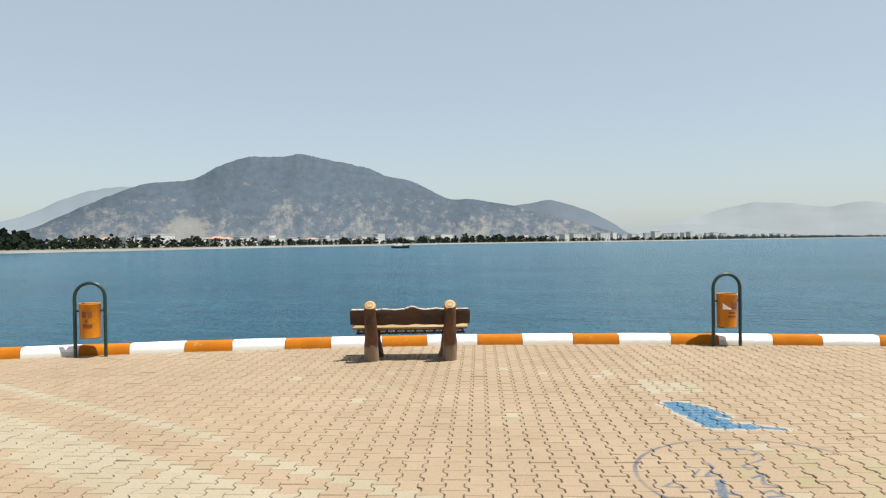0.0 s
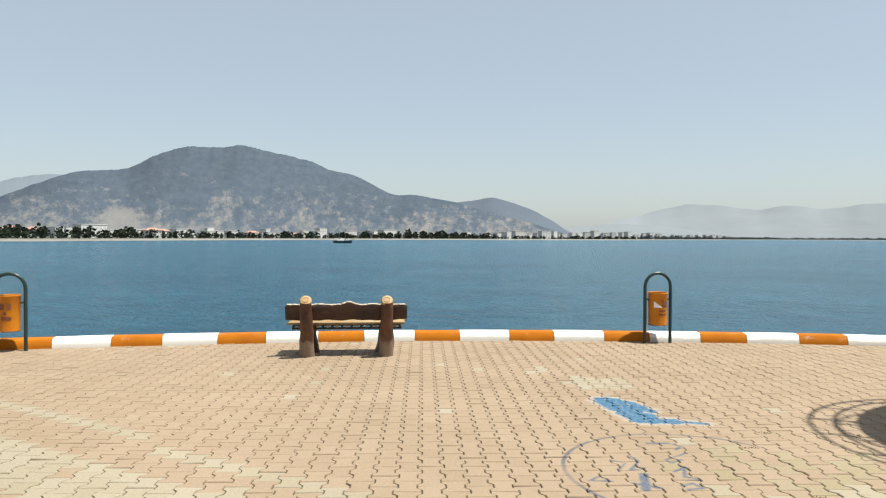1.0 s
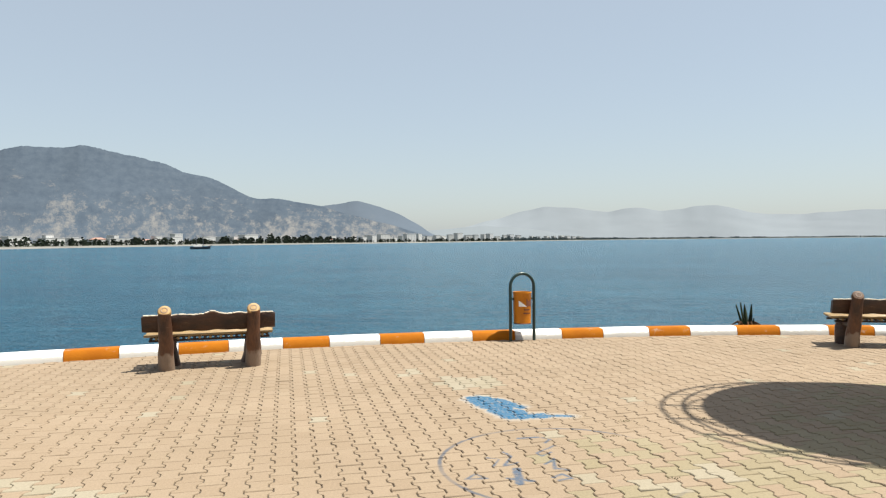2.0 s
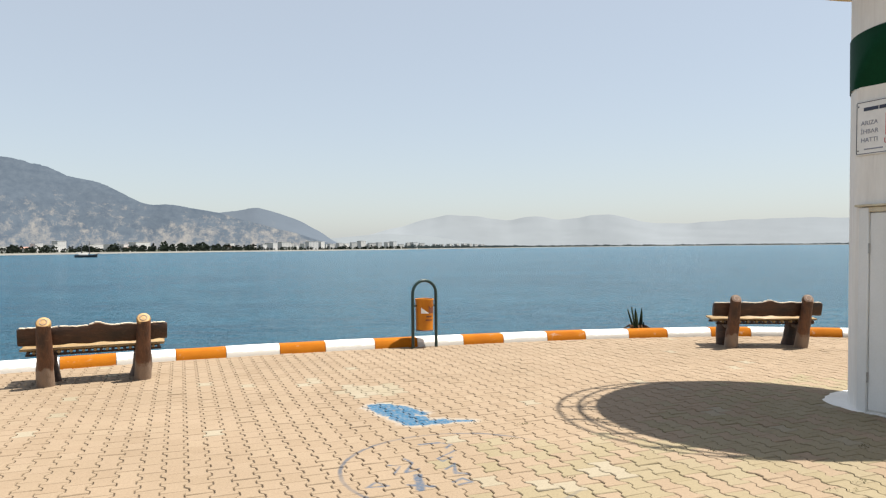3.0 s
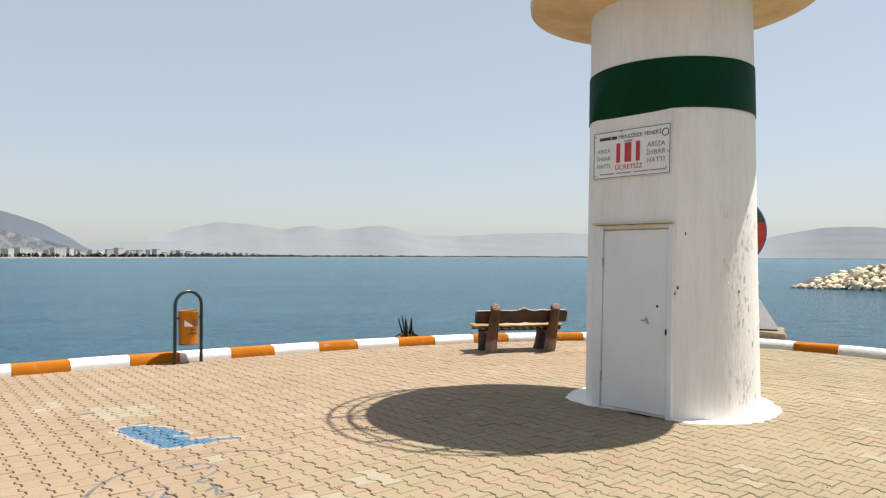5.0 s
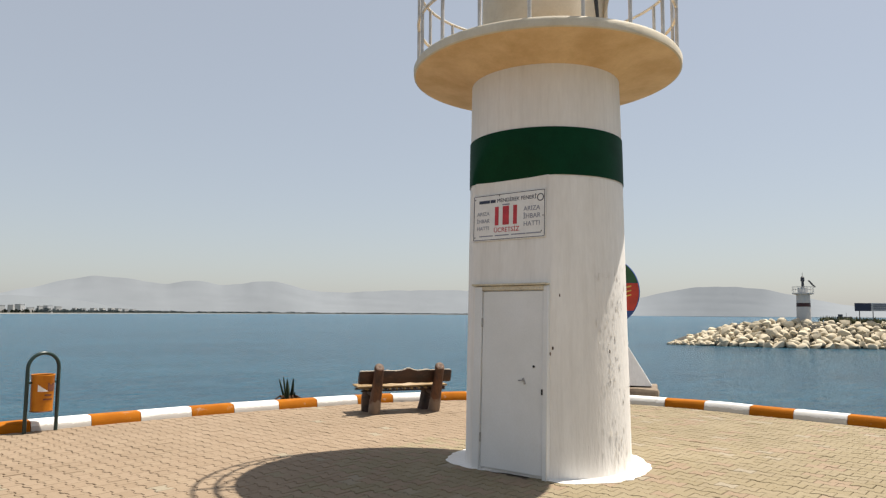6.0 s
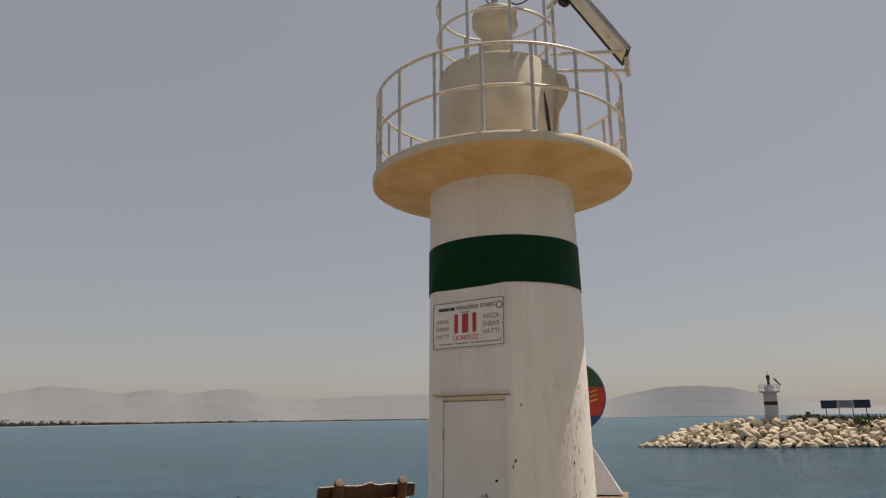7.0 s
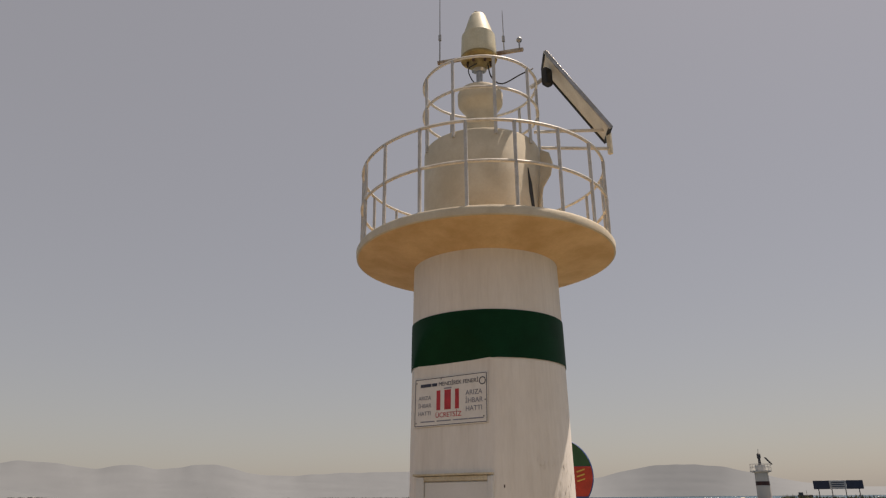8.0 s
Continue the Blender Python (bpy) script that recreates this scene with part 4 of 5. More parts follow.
# low land with a pale beach
COAST = [(-75, 330), (-60, 400), (-45.7, 505), (-38.6, 545), (-30.6, 660), (-21.8, 800), (-12.6, 980), (-3.5, 1120), (5.2, 1350), (13, 2100), (18.7, 2900), (28, 3700), (40, 4250), (48, 4500)]
M_LAND = mat("coastal_scrub", (0.057, 0.062, 0.034), (0.034, 0.040, 0.023), 0.02, 0.3, 1.0, bump=0)
M_BEACH = mat("pale_beach_sand", (0.194, 0.183, 0.165), (0.148, 0.138, 0.124), 0.02, 0.3, 1.0, bump=0)
for name, material, label, cat, rows_ in (("beach", M_BEACH, "thin pale strip of beach along the water", "beach", ((0, SEA - 0.5), (5, SEA + 0.5), (16, SEA + 1.4), (24, SEA + 1.7))),
                                          ("shore", M_LAND, "low green coastal land", "land", ((23, SEA + 1.5), (60, SEA + 2.0), (300, SEA + 3), (1500, SEA + 6), (3000, SEA + 8)))):
    verts, faces = [], []
    n = 200
    for i in range(n + 1):
        a = -75 + 123 * i / n
        for off, z in rows_:
            r = min(curve(COAST, a) + off * (1 + 0.25 * noise.noise(Vector((a * 0.8, off, 0)))), 4880)
            verts.append(tuple(polar(a, r, z)))
    k = len(rows_)
    for i in range(n):
        for j in range(k - 1):
            faces.append((i * k + j, (i + 1) * k + j, (i + 1) * k + j + 1, i * k + j + 1))
    me = bpy.data.meshes.new(name)
    me.from_pydata(verts, [], faces)
    me.materials.append(material)
    tagged(new(name, me), label, cat, kind="structure")

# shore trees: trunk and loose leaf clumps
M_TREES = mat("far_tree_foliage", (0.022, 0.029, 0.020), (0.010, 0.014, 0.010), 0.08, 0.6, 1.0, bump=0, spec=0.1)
# far trees have haze painted into their colour, paler and bluer
M_TREES_FAR = mat("haze_tinted_foliage", (0.074, 0.094, 0.094), (0.052, 0.069, 0.074), 0.02, 0.2, 1.0, bump=0, spec=0.1)
rng = random.Random(3)


def woods(name, label, material, spots, clumps):
    verts, faces = [], []

    def tri(c, s_):
        a = rng.uniform(0, 6.28)
        n0 = len(verts)
        tilt = rng.uniform(-0.6, 0.6)
        for k in range(5):
            w_ = a + 6.283 * k / 5
            q = s_ * rng.uniform(0.6, 1.2)
            across = polar(90 - math.degrees(math.atan2(c.y, c.x)) + 90, 1) - EYE
            up_ = Vector((0, 0, 1)) + Vector((c.x, c.y, 0)).normalized() * tilt
            p = c + across * (q * math.cos(w_)) + up_ * (q * math.sin(w_) * 0.8)
            verts.append(tuple(p))
        faces.append(tuple(range(n0, n0 + 5)))

    for base_, h in spots:
        width = h * rng.uniform(0.35, 0.62)
        n0 = len(verts)
        for k in range(4):
            verts.append(tuple(base_ + Vector((0.03 * h * math.cos(k * 1.57), 0.03 * h * math.sin(k * 1.57), -0.5))))
        for k in range(4):
            verts.append(tuple(base_ + Vector((0.015 * h * math.cos(k * 1.57), 0.015 * h * math.sin(k * 1.57), h * 0.7))))
        for k in range(4):
            faces.append((n0 + k, n0 + (k + 1) % 4, n0 + 4 + (k + 1) % 4, n0 + 4 + k))
        for c in range(clumps):
            f = rng.random()
            rad = width * math.sin(math.pi * (0.12 + 0.80 * f)) * math.sqrt(rng.random())
            w_ = rng.uniform(0, 6.28)
            tri(base_ + Vector((rad * math.cos(w_), rad * math.sin(w_), h * (0.12 + 0.84 * f))), h * rng.uniform(0.09, 0.17))
    me = bpy.data.meshes.new(name)
    me.from_pydata(verts, [], faces)
    me.materials.append(material)
    tagged(new(name, me), label, "trees", kind="stuff")


spots, far_spots = [], []
a = -74.0
while a < 48:
    r0 = curve(COAST, a)
    dens = noise.noise(Vector((a * 0.35, 0, 3)))
    grand = 1.9 if a < -43.8 else (1.2 if a < -33 else (1.0 if a < -5 else 0.6))
    for k in range(5 if a < -43 else 4):
        if dens > -0.45 or rng.random() < 0.55:
            h = grand * rng.uniform(3.8, 8.2) * (1 + 0.75 * noise.noise(Vector((a * 1.3, k * 0.5, 8)))) * (1.25 if r0 > 950 else 1)
            p = polar(a + rng.uniform(-0.3, 0.3), r0 + 26 + k * 16 + rng.uniform(0, 12), SEA + 1.5)
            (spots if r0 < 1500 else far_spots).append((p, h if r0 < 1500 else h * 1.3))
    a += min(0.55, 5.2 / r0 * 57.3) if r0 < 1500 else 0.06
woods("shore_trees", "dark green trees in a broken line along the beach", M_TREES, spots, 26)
woods("distant_woods", "low line of trees on the far coast, tinted with haze", M_TREES_FAR, far_spots, 14)

# town houses behind the trees
M_WALL = mat("hazy_white_house_wall", (0.510, 0.503, 0.491), (0.473, 0.467, 0.456), 0.05, 0.5, 0.9, bump=0, grain=0.05)
M_ROOF = mat("faded_red_roof", (0.42, 0.23, 0.17), (0.34, 0.19, 0.15), 0.1, 1, 0.9, bump=0)
M_PANE = mat("dim_window", (0.36, 0.38, 0.41), None, 0.5, 2, 0.4, bump=0)


def house(w, d, h, roofed, label):
    ob = thing("apartment_building", Matrix(), label, "building", "town along the shore")
    wall = part("wall", box((w, d, h), Matrix.Translation((0, 0, h / 2)), 0.1), M_WALL, ob)
    floors = max(1, int(h / 3.2))
    for f in range(floors):
        for k in range(max(2, int(w / 4))):
            x = -w / 2 + w * (k + 0.5) / max(2, int(w / 4))
            part("window", box((1.2, 0.12, 1.2), Matrix.Translation((x, -d / 2 - 0.02, 1.8 + f * 3.2))), M_PANE, wall)
    if roofed:
        bm = bmesh.new()
        v = [bm.verts.new(p) for p in ((-w / 2 - 0.5, -d / 2 - 0.5, h), (w / 2 + 0.5, -d / 2 - 0.5, h), (w / 2 + 0.5, d / 2 + 0.5, h), (-w / 2 - 0.5, d / 2 + 0.5, h), (-w / 4, 0, h + 2.6), (w / 4, 0, h + 2.6))]
        for f in ((0, 1, 5, 4), (1, 2, 5), (2, 3, 4, 5), (3, 0, 4), (3, 2, 1, 0)):
            bm.faces.new([v[i] for i in f])
        part("roof", bm, M_ROOF, ob, "hipped red tile roof")
    else:
        part("roof", box((w + 0.6, d + 0.6, 0.5), Matrix.Translation((0, 0, h + 0.25)), 0.1), M_WALL, ob, "flat roof slab")
    return ob


def put_on_shore(ob, az, back):
    p = polar(az, curve(COAST, az) + back, SEA + 1.6)
    return pose(p.x, p.y, p.z, 0, 0, -az)


kinds = [house(15, 11, 8.5, True, "white low house with a red tile roof among shore trees"), house(18, 12, 14, False, "white apartment block among shore trees"), house(13, 12, 17, False, "tall white apartment block in the town"), house(24, 12, 11, False, "long white building among shore trees")]
homes = [(0, -31.3, 55), (3, -35.5, 90), (1, -23.0, 120), (3, -22.6, 90), (1, -27.2, 130), (3, -29.2, 110), (1, -20.0, 100), (2, -18.6, 120), (2, -15.4, 110), (1, -14.4, 100), (3, -13.3, 110), (2, -9.6, 140), (1, -6.8, 130), (1, -25.6, 150), (1, -16.6, 130), (1, -11.1, 120), (3, -34.4, 100)]
for i in range(26):
    homes.append((rng.choice((0, 0, 1, 3)), -42 + 36 * (i + rng.uniform(-0.4, 0.4)) / 26, rng.uniform(70, 190)))
for i in range(34):
    az = -5 + 19 * (i + rng.uniform(-0.3, 0.3)) / 34
    homes.append((rng.choice((1, 2, 2)), az, rng.uniform(50, 260)))
used = set()
for k, az, back in homes:
    q = rng.uniform(0.8, 1.2) * (1.15 if az > -5 else 0.92)
    m = put_on_shore(kinds[k], az, back) @ Matrix.Rotation(radians(rng.uniform(20, 60)), 4, "Z") @ Matrix.Diagonal((q * rng.uniform(0.7, 1.3), q, q * rng.uniform(0.7, 1.05), 1))
    if k not in used:
        kinds[k].matrix_basis = m
        used.add(k)
    else:
        copy_thing(kinds[k], m)

# sailing boat at anchor
M_HULL = mat("dark_hull_paint", (0.06, 0.06, 0.07), None, 1, 5, 0.6, bump=0)
boat = thing("sailing_boat", pose(*polar(-16.9, 470, SEA), 0, 0, 25), "dark wooden sailing boat with two bare masts at anchor", "boat")
bm = bmesh.new()
rows = []
for i in range(13):
    s_ = i / 12
    w_ = 1.7 * math.sin(math.pi * min(1, 0.12 + 0.88 * (1 - s_) ** 0.8)) ** 0.6 if s_ < 1 else 0.05
    top = 1.3 + 1.0 * (s_ - 0.4) ** 2 * 2
    x = -6 + 12.5 * s_
    rows.append([bm.verts.new(p) for p in ((x, -w_, top), (x - 0.2 * s_, -w_ * 0.7, 0.3), (x - 0.4 * s_, 0, -0.5), (x - 0.2 * s_, w_ * 0.7, 0.3), (x, w_, top))])
for p, q_ in zip(rows, rows[1:]):
    for j in range(5):
        bm.faces.new((p[j], p[(j + 1) % 5], q_[(j + 1) % 5], q_[j]))
bm.faces.new(rows[0])
bm.faces.new(rows[-1][::-1])
bmesh.ops.recalc_face_normals(bm, faces=bm.faces)
part("hull", bm, M_HULL, boat)
part("cabin", box((5, 2.0, 1.1), Matrix.Translation((-1.5, 0, 1.9)), 0.15), M_WALL, boat, "white cabin")
part("bowsprit", tube([(5.6, 0, 1.9), (8.0, 0, 2.6)], 0.10, 6), M_HULL, boat)
for x, h in ((-2.2, 8.2), (2.0, 9.6)):
    mast = part("mast", tube([(x, 0, 0.8), (x, 0, h)], 0.24, 8, r_end=0.14), M_HULL, boat)
    part("boom", tube([(x, 0, 2.9), (x - 3.2, 0, 3.1)], 0.14, 6), M_WALL, mast)

# ---------------------------------------------------------------- breakwater across the harbour mouth
M_ROCK = mat("pale_limestone_rock", (0.612, 0.545, 0.411), (0.419, 0.351, 0.246), 0.8, 5, 0.9, bump=0.6, grain=0.4)
# rubble core painted dark to stand in for shade between the boulders
M_GAPSHADE = mat("gap_shade_rubble", (0.055, 0.047, 0.033), (0.028, 0.025, 0.019), 0.6, 4, 0.95, bump=0.4)
M_SCRUB = mat("dry_scrub", (0.12, 0.13, 0.06), (0.07, 0.075, 0.035), 0.8, 6, 1.0, bump=0.3)
FOOT = [(53.5, 113.5), (55.5, 110.5), (59.0, 108.0), (64.0, 107.0), (70.5, 112.0), (78.0, 118.0)]
breakwater = thing("breakwater", Matrix(), "breakwater of heaped pale limestone boulders in the sea", "breakwater", kind="structure")


def crest_z(a):
    return curve([(54.6, SEA - 0.2), (56.6, SEA + 1.3), (59.3, SEA + 3.1), (62, SEA + 3.75), (64, SEA + 3.8), (68, SEA + 3.5), (80, SEA + 3.4)], a)


verts, faces = [], []
for i in range(60):
    a = 54.8 + 25.2 * i / 59
    r0 = curve(FOOT, a)
    zc = crest_z(a)
    for off, z in ((-0.5, SEA - 1), (1.5, SEA + 0.1), (5.0, zc - 0.7), (6.5, zc - 0.25), (18, zc - 0.2), (25, SEA - 1)):
        verts.append(tuple(polar(a, r0 + off, z)))
for i in range(59):
    for j in range(5):
        faces.append((i * 6 + j, (i + 1) * 6 + j, (i + 1) * 6 + j + 1, i * 6 + j + 1))
me = bpy.data.meshes.new("core")
me.from_pydata(verts, [], faces)
me.materials.append(M_GAPSHADE)
core = new("core", me)
core.parent = breakwater
tagged(core, "rubble core painted dark for the shade between boulders")


def boulder_mesh(seed):
    bm = bmesh.new()
    bmesh.ops.create_icosphere(bm, subdivisions=2, radius=1.0)
    r_ = random.Random(seed)
    cuts = [(Vector((r_.gauss(0, 1), r_.gauss(0, 1), r_.gauss(0, 0.8))).normalized(), r_.uniform(0.42, 0.68)) for _ in range(13)]
    for v in bm.verts:
        d = v.co.normalized()
        k = 1 + 0.33 * noise.noise(d * 1.3 + Vector((seed * 7.1, 0, 0))) + 0.22 * noise.noise(d * 3.5 + Vector((0, seed * 3.3, 0)))
        v.co = Vector((d.x * k, d.y * k * 0.85, max(-0.6, min(0.62, d.z * k * 0.72))))
        for n_, far in cuts:
            over = v.co.dot(n_) - far
            if over > 0:
                v.co -= n_ * over
    return mesh_from(bm, "boulder", M_ROCK)


boulders = [boulder_mesh(k) for k in range(9)]
count = 0
more_v, more_f = [], []
for row in range(9):
    a = 55.0 + 0.2 * row
    while a < 73.5:
        zc = crest_z(a)
        s_ = (row + 0.25 + rng.uniform(-0.2, 0.2)) / 8.4
        z = SEA + 0.15 + (zc - SEA - 0.35) * s_
        size = rng.choice((0.5, 0.62, 0.75, 0.88, 1.0, 1.15)) * (0.75 if zc < SEA + 1.5 else 1)
        if not (zc < SEA + 1.2 and row > 3):
            p = polar(a, curve(FOOT, a) + 0.5 + 5.6 * s_ + rng.uniform(-0.35, 0.35), z)
            shape = boulders[rng.randrange(9)]
            m = pose(p.x, p.y, p.z, rng.uniform(-25, 25), rng.uniform(-25, 25), rng.uniform(0, 360)) @ Matrix.Diagonal((size * rng.uniform(0.9, 1.3), size, size * rng.uniform(0.6, 0.95), 1))
            if count < 300:
                ob = new("boulder", shape)
                ob.parent = breakwater
                ob.matrix_basis = m
            else:
                n0 = len(more_v)
                more_v += [tuple(m @ v.co) for v in shape.vertices]
                more_f += [tuple(n0 + i for i in f.vertices) for f in shape.polygons]
            count += 1
        a += size * rng.uniform(0.58, 0.80)
if more_v:
    me = bpy.data.meshes.new("crest_boulders")
    me.from_pydata(more_v, [], more_f)
    me.materials.append(M_ROCK)
    ob = new("crest_boulders", me)
    ob.parent = breakwater
    tagged(ob, kind="stuff")
# scrub on the crest
verts, faces = [], []
for i in range(420):
    a = rng.uniform(65.5, 78)
    c = polar(a, curve(FOOT, a) + rng.uniform(6.5, 15), crest_z(a) + rng.uniform(-0.3, 0.3))
    for k in range(7):
        w_, h = rng.uniform(0, 6.28), rng.uniform(0.2, 0.75)
        d = Vector((math.cos(w_), math.sin(w_), 0)) * rng.uniform(0.15, 0.5)
        n0 = len(verts)
        verts += [tuple(c + d - d.cross(Vector((0, 0, 1))) * 0.3), tuple(c + d + d.cross(Vector((0, 0, 1))) * 0.3), tuple(c + d * 1.5 + Vector((0, 0, h)))]
        faces.append((n0, n0 + 1, n0 + 2))
bush = polar(69.9, curve(FOOT, 69.9) + 4.2, crest_z(69.9) - 0.6)
for k in range(260):
    c = bush + Vector((rng.gauss(0, 0.5), rng.gauss(0, 0.6), abs(rng.gauss(0, 0.5))))
    d = Vector((rng.gauss(0, 0.13), rng.gauss(0, 0.13), 0))
    n0 = len(verts)
    verts += [tuple(c - d), tuple(c + d), tuple(c + Vector((rng.gauss(0, 0.1), rng.gauss(0, 0.1), 0.25)))]
    faces.append((n0, n0 + 1, n0 + 2))
me = bpy.data.meshes.new("scrub")
me.from_pydata(verts, [], faces)
me.materials.append(M_SCRUB)
tagged(new("scrub", me), "dry brownish scrub on the breakwater", "scrub", kind="stuff")

# second lighthouse
M_REDBAND = mat("dark_red_paint", (0.05, 0.010, 0.009), None, 2, 20, 0.5, bump=0)
lz = crest_z(64.4) - 0.3
p = polar(64.4, 115, lz)
beacon = thing("lighthouse", pose(p.x, p.y, p.z), "distant white lighthouse with a red band on the breakwater", "lighthouse")
part("shaft", lathe([(0.98, -0.3), (0.90, 3.95), (1.0, 4.0), (1.45, 4.1), (1.45, 4.25), (0, 4.25)], 32), M_WALL, beacon)
part("red_band", lathe([(0.945, 2.25), (0.93, 2.8)], 32), M_REDBAND, beacon, "dark red painted band")
part("upper_drum", lathe([(0, 4.2), (0.7, 4.2), (0.7, 5.0), (0, 5.05)], 24), M_WALL, beacon)
part("lantern", lathe([(0.2, 5.0), (0.17, 5.9), (0.26, 6.0), (0.26, 6.5), (0.1, 6.7), (0.03, 6.75), (0.03, 7.2), (0, 7.2)], 16), M_HULL, beacon, "dark lantern on a post")
part("rail", tube(circle_pts(1.4, 4.75, 28), 0.03, 5, closed=True), M_WALL, beacon)
part("rail", tube(circle_pts(1.4, 5.15, 28), 0.03, 5, closed=True), M_WALL, beacon)
for i in range(10):
    w_ = 0.628 * i
    part("post", tube([(1.4 * math.cos(w_), 1.4 * math.sin(w_), 4.2), (1.4 * math.cos(w_), 1.4 * math.sin(w_), 5.15)], 0.03, 5), M_WALL, beacon)
part("solar_panel", box((1.3, 0.6, 0.06), Matrix.Translation((1.15, -0.75, 5.6)) @ Matrix.Rotation(radians(-45), 4, "Z") @ Matrix.Rotation(radians(50), 4, "Y")), M_HULL, beacon, "dark tilted solar panel")

# hoarding
M_NAVY = mat("navy_board", (0.012, 0.022, 0.06), None, 1, 10, 0.5, bump=0)
M_PALE = mat("pale_print", (0.45, 0.47, 0.5), None, 1, 10, 0.6, bump=0)
p = polar(69.1, 117, crest_z(69) - 0.4)
board = thing("hoarding", pose(p.x, p.y, p.z, 0, 0, -69.1), "long dark blue hoarding on posts with a pale middle panel", "hoarding")
for x, w_, m_ in ((-2.06, 2.05, M_NAVY), (0, 2.05, M_PALE), (2.06, 2.05, M_NAVY)):
    pan = part("panel", box((w_, 0.08, 1.15), Matrix.Translation((x, 0, 2.62)), 0.02), m_, board)
    if m_ is M_PALE:
        for k in range(3):
            part("printed_bar", box((1.6, 0.02, 0.12), Matrix.Translation((0, -0.05, 2.92 - 0.28 * k))), M_NAVY, pan)
for x in (-2.5, -0.85, 0.85, 2.5):
    part("post", tube([(x, 0.1, -0.3), (x, 0.1, 3.1)], 0.06, 8), M_HULL, board)

# small ship far out
ship = thing("ship", pose(*polar(66.9, 1500, SEA), 0, 0, -60) @ Matrix.Diagonal((1.5, 1.5, 2.0, 1)), "small dark ship far out at sea", "ship")
part("hull", box((17, 4, 2.6), Matrix.Translation((0, 0, 1.0)), 0.6), M_HULL, ship)
part("cabin", box((5, 3, 2.6), Matrix.Translation((-4.5, 0, 3.2)), 0.3), M_HULL, ship)
part("mast", tube([(2, 0, 2), (2, 0, 6)], 0.2, 6), M_HULL, ship)

# ---------------------------------------------------------------- paving
DIRP = Vector((-math.sin(radians(10.4)), math.cos(radians(10.4)), 0))
ACRP = Vector((math.cos(radians(10.4)), math.sin(radians(10.4)), 0))
PITCH, LEN, AMP = 0.161, 0.2035, 0.0165
ORG = Vector((-0.574, 4.19, 0))


def pos_noise(t, pos, scale, detail=4, rough=0.6):
    n = nd(t, "ShaderNodeTexNoise", Scale=scale, Detail=detail, Roughness=rough)
    t.links.new(pos, n.inputs["Vector"])
    return n.outputs["Fac"]


def capsule(t, pos, a, b, r, soft, wob):
    """How far a point lies inside a brush stroke from a to b: 1 inside, 0 outside."""
    a, b = Vector((*a, 0)), Vector((*b, 0))
    pa = vmath(t, "SUBTRACT", pos, a).outputs[0]
    ba = b - a
    h = smath(t, "MULTIPLY", vmath(t, "DOT_PRODUCT", pa, ba).outputs["Value"], 1 / max(1e-6, ba.length_squared), True)
    sc = t.nodes.new("ShaderNodeVectorMath")
    sc.operation = "SCALE"
    sc.inputs[0].default_value = ba
    t.links.new(h, sc.inputs["Scale"])
    d = vmath(t, "LENGTH", vmath(t, "SUBTRACT", pa, sc.outputs[0]).outputs[0]).outputs["Value"]
    d = smath(t, "ADD", d, wob)
    m = t.nodes.new("ShaderNodeMapRange")
    m.inputs["From Min"].default_value, m.inputs["From Max"].default_value = r + soft, r - soft
    t.links.new(d, m.inputs["Value"])
    return m.outputs[0]


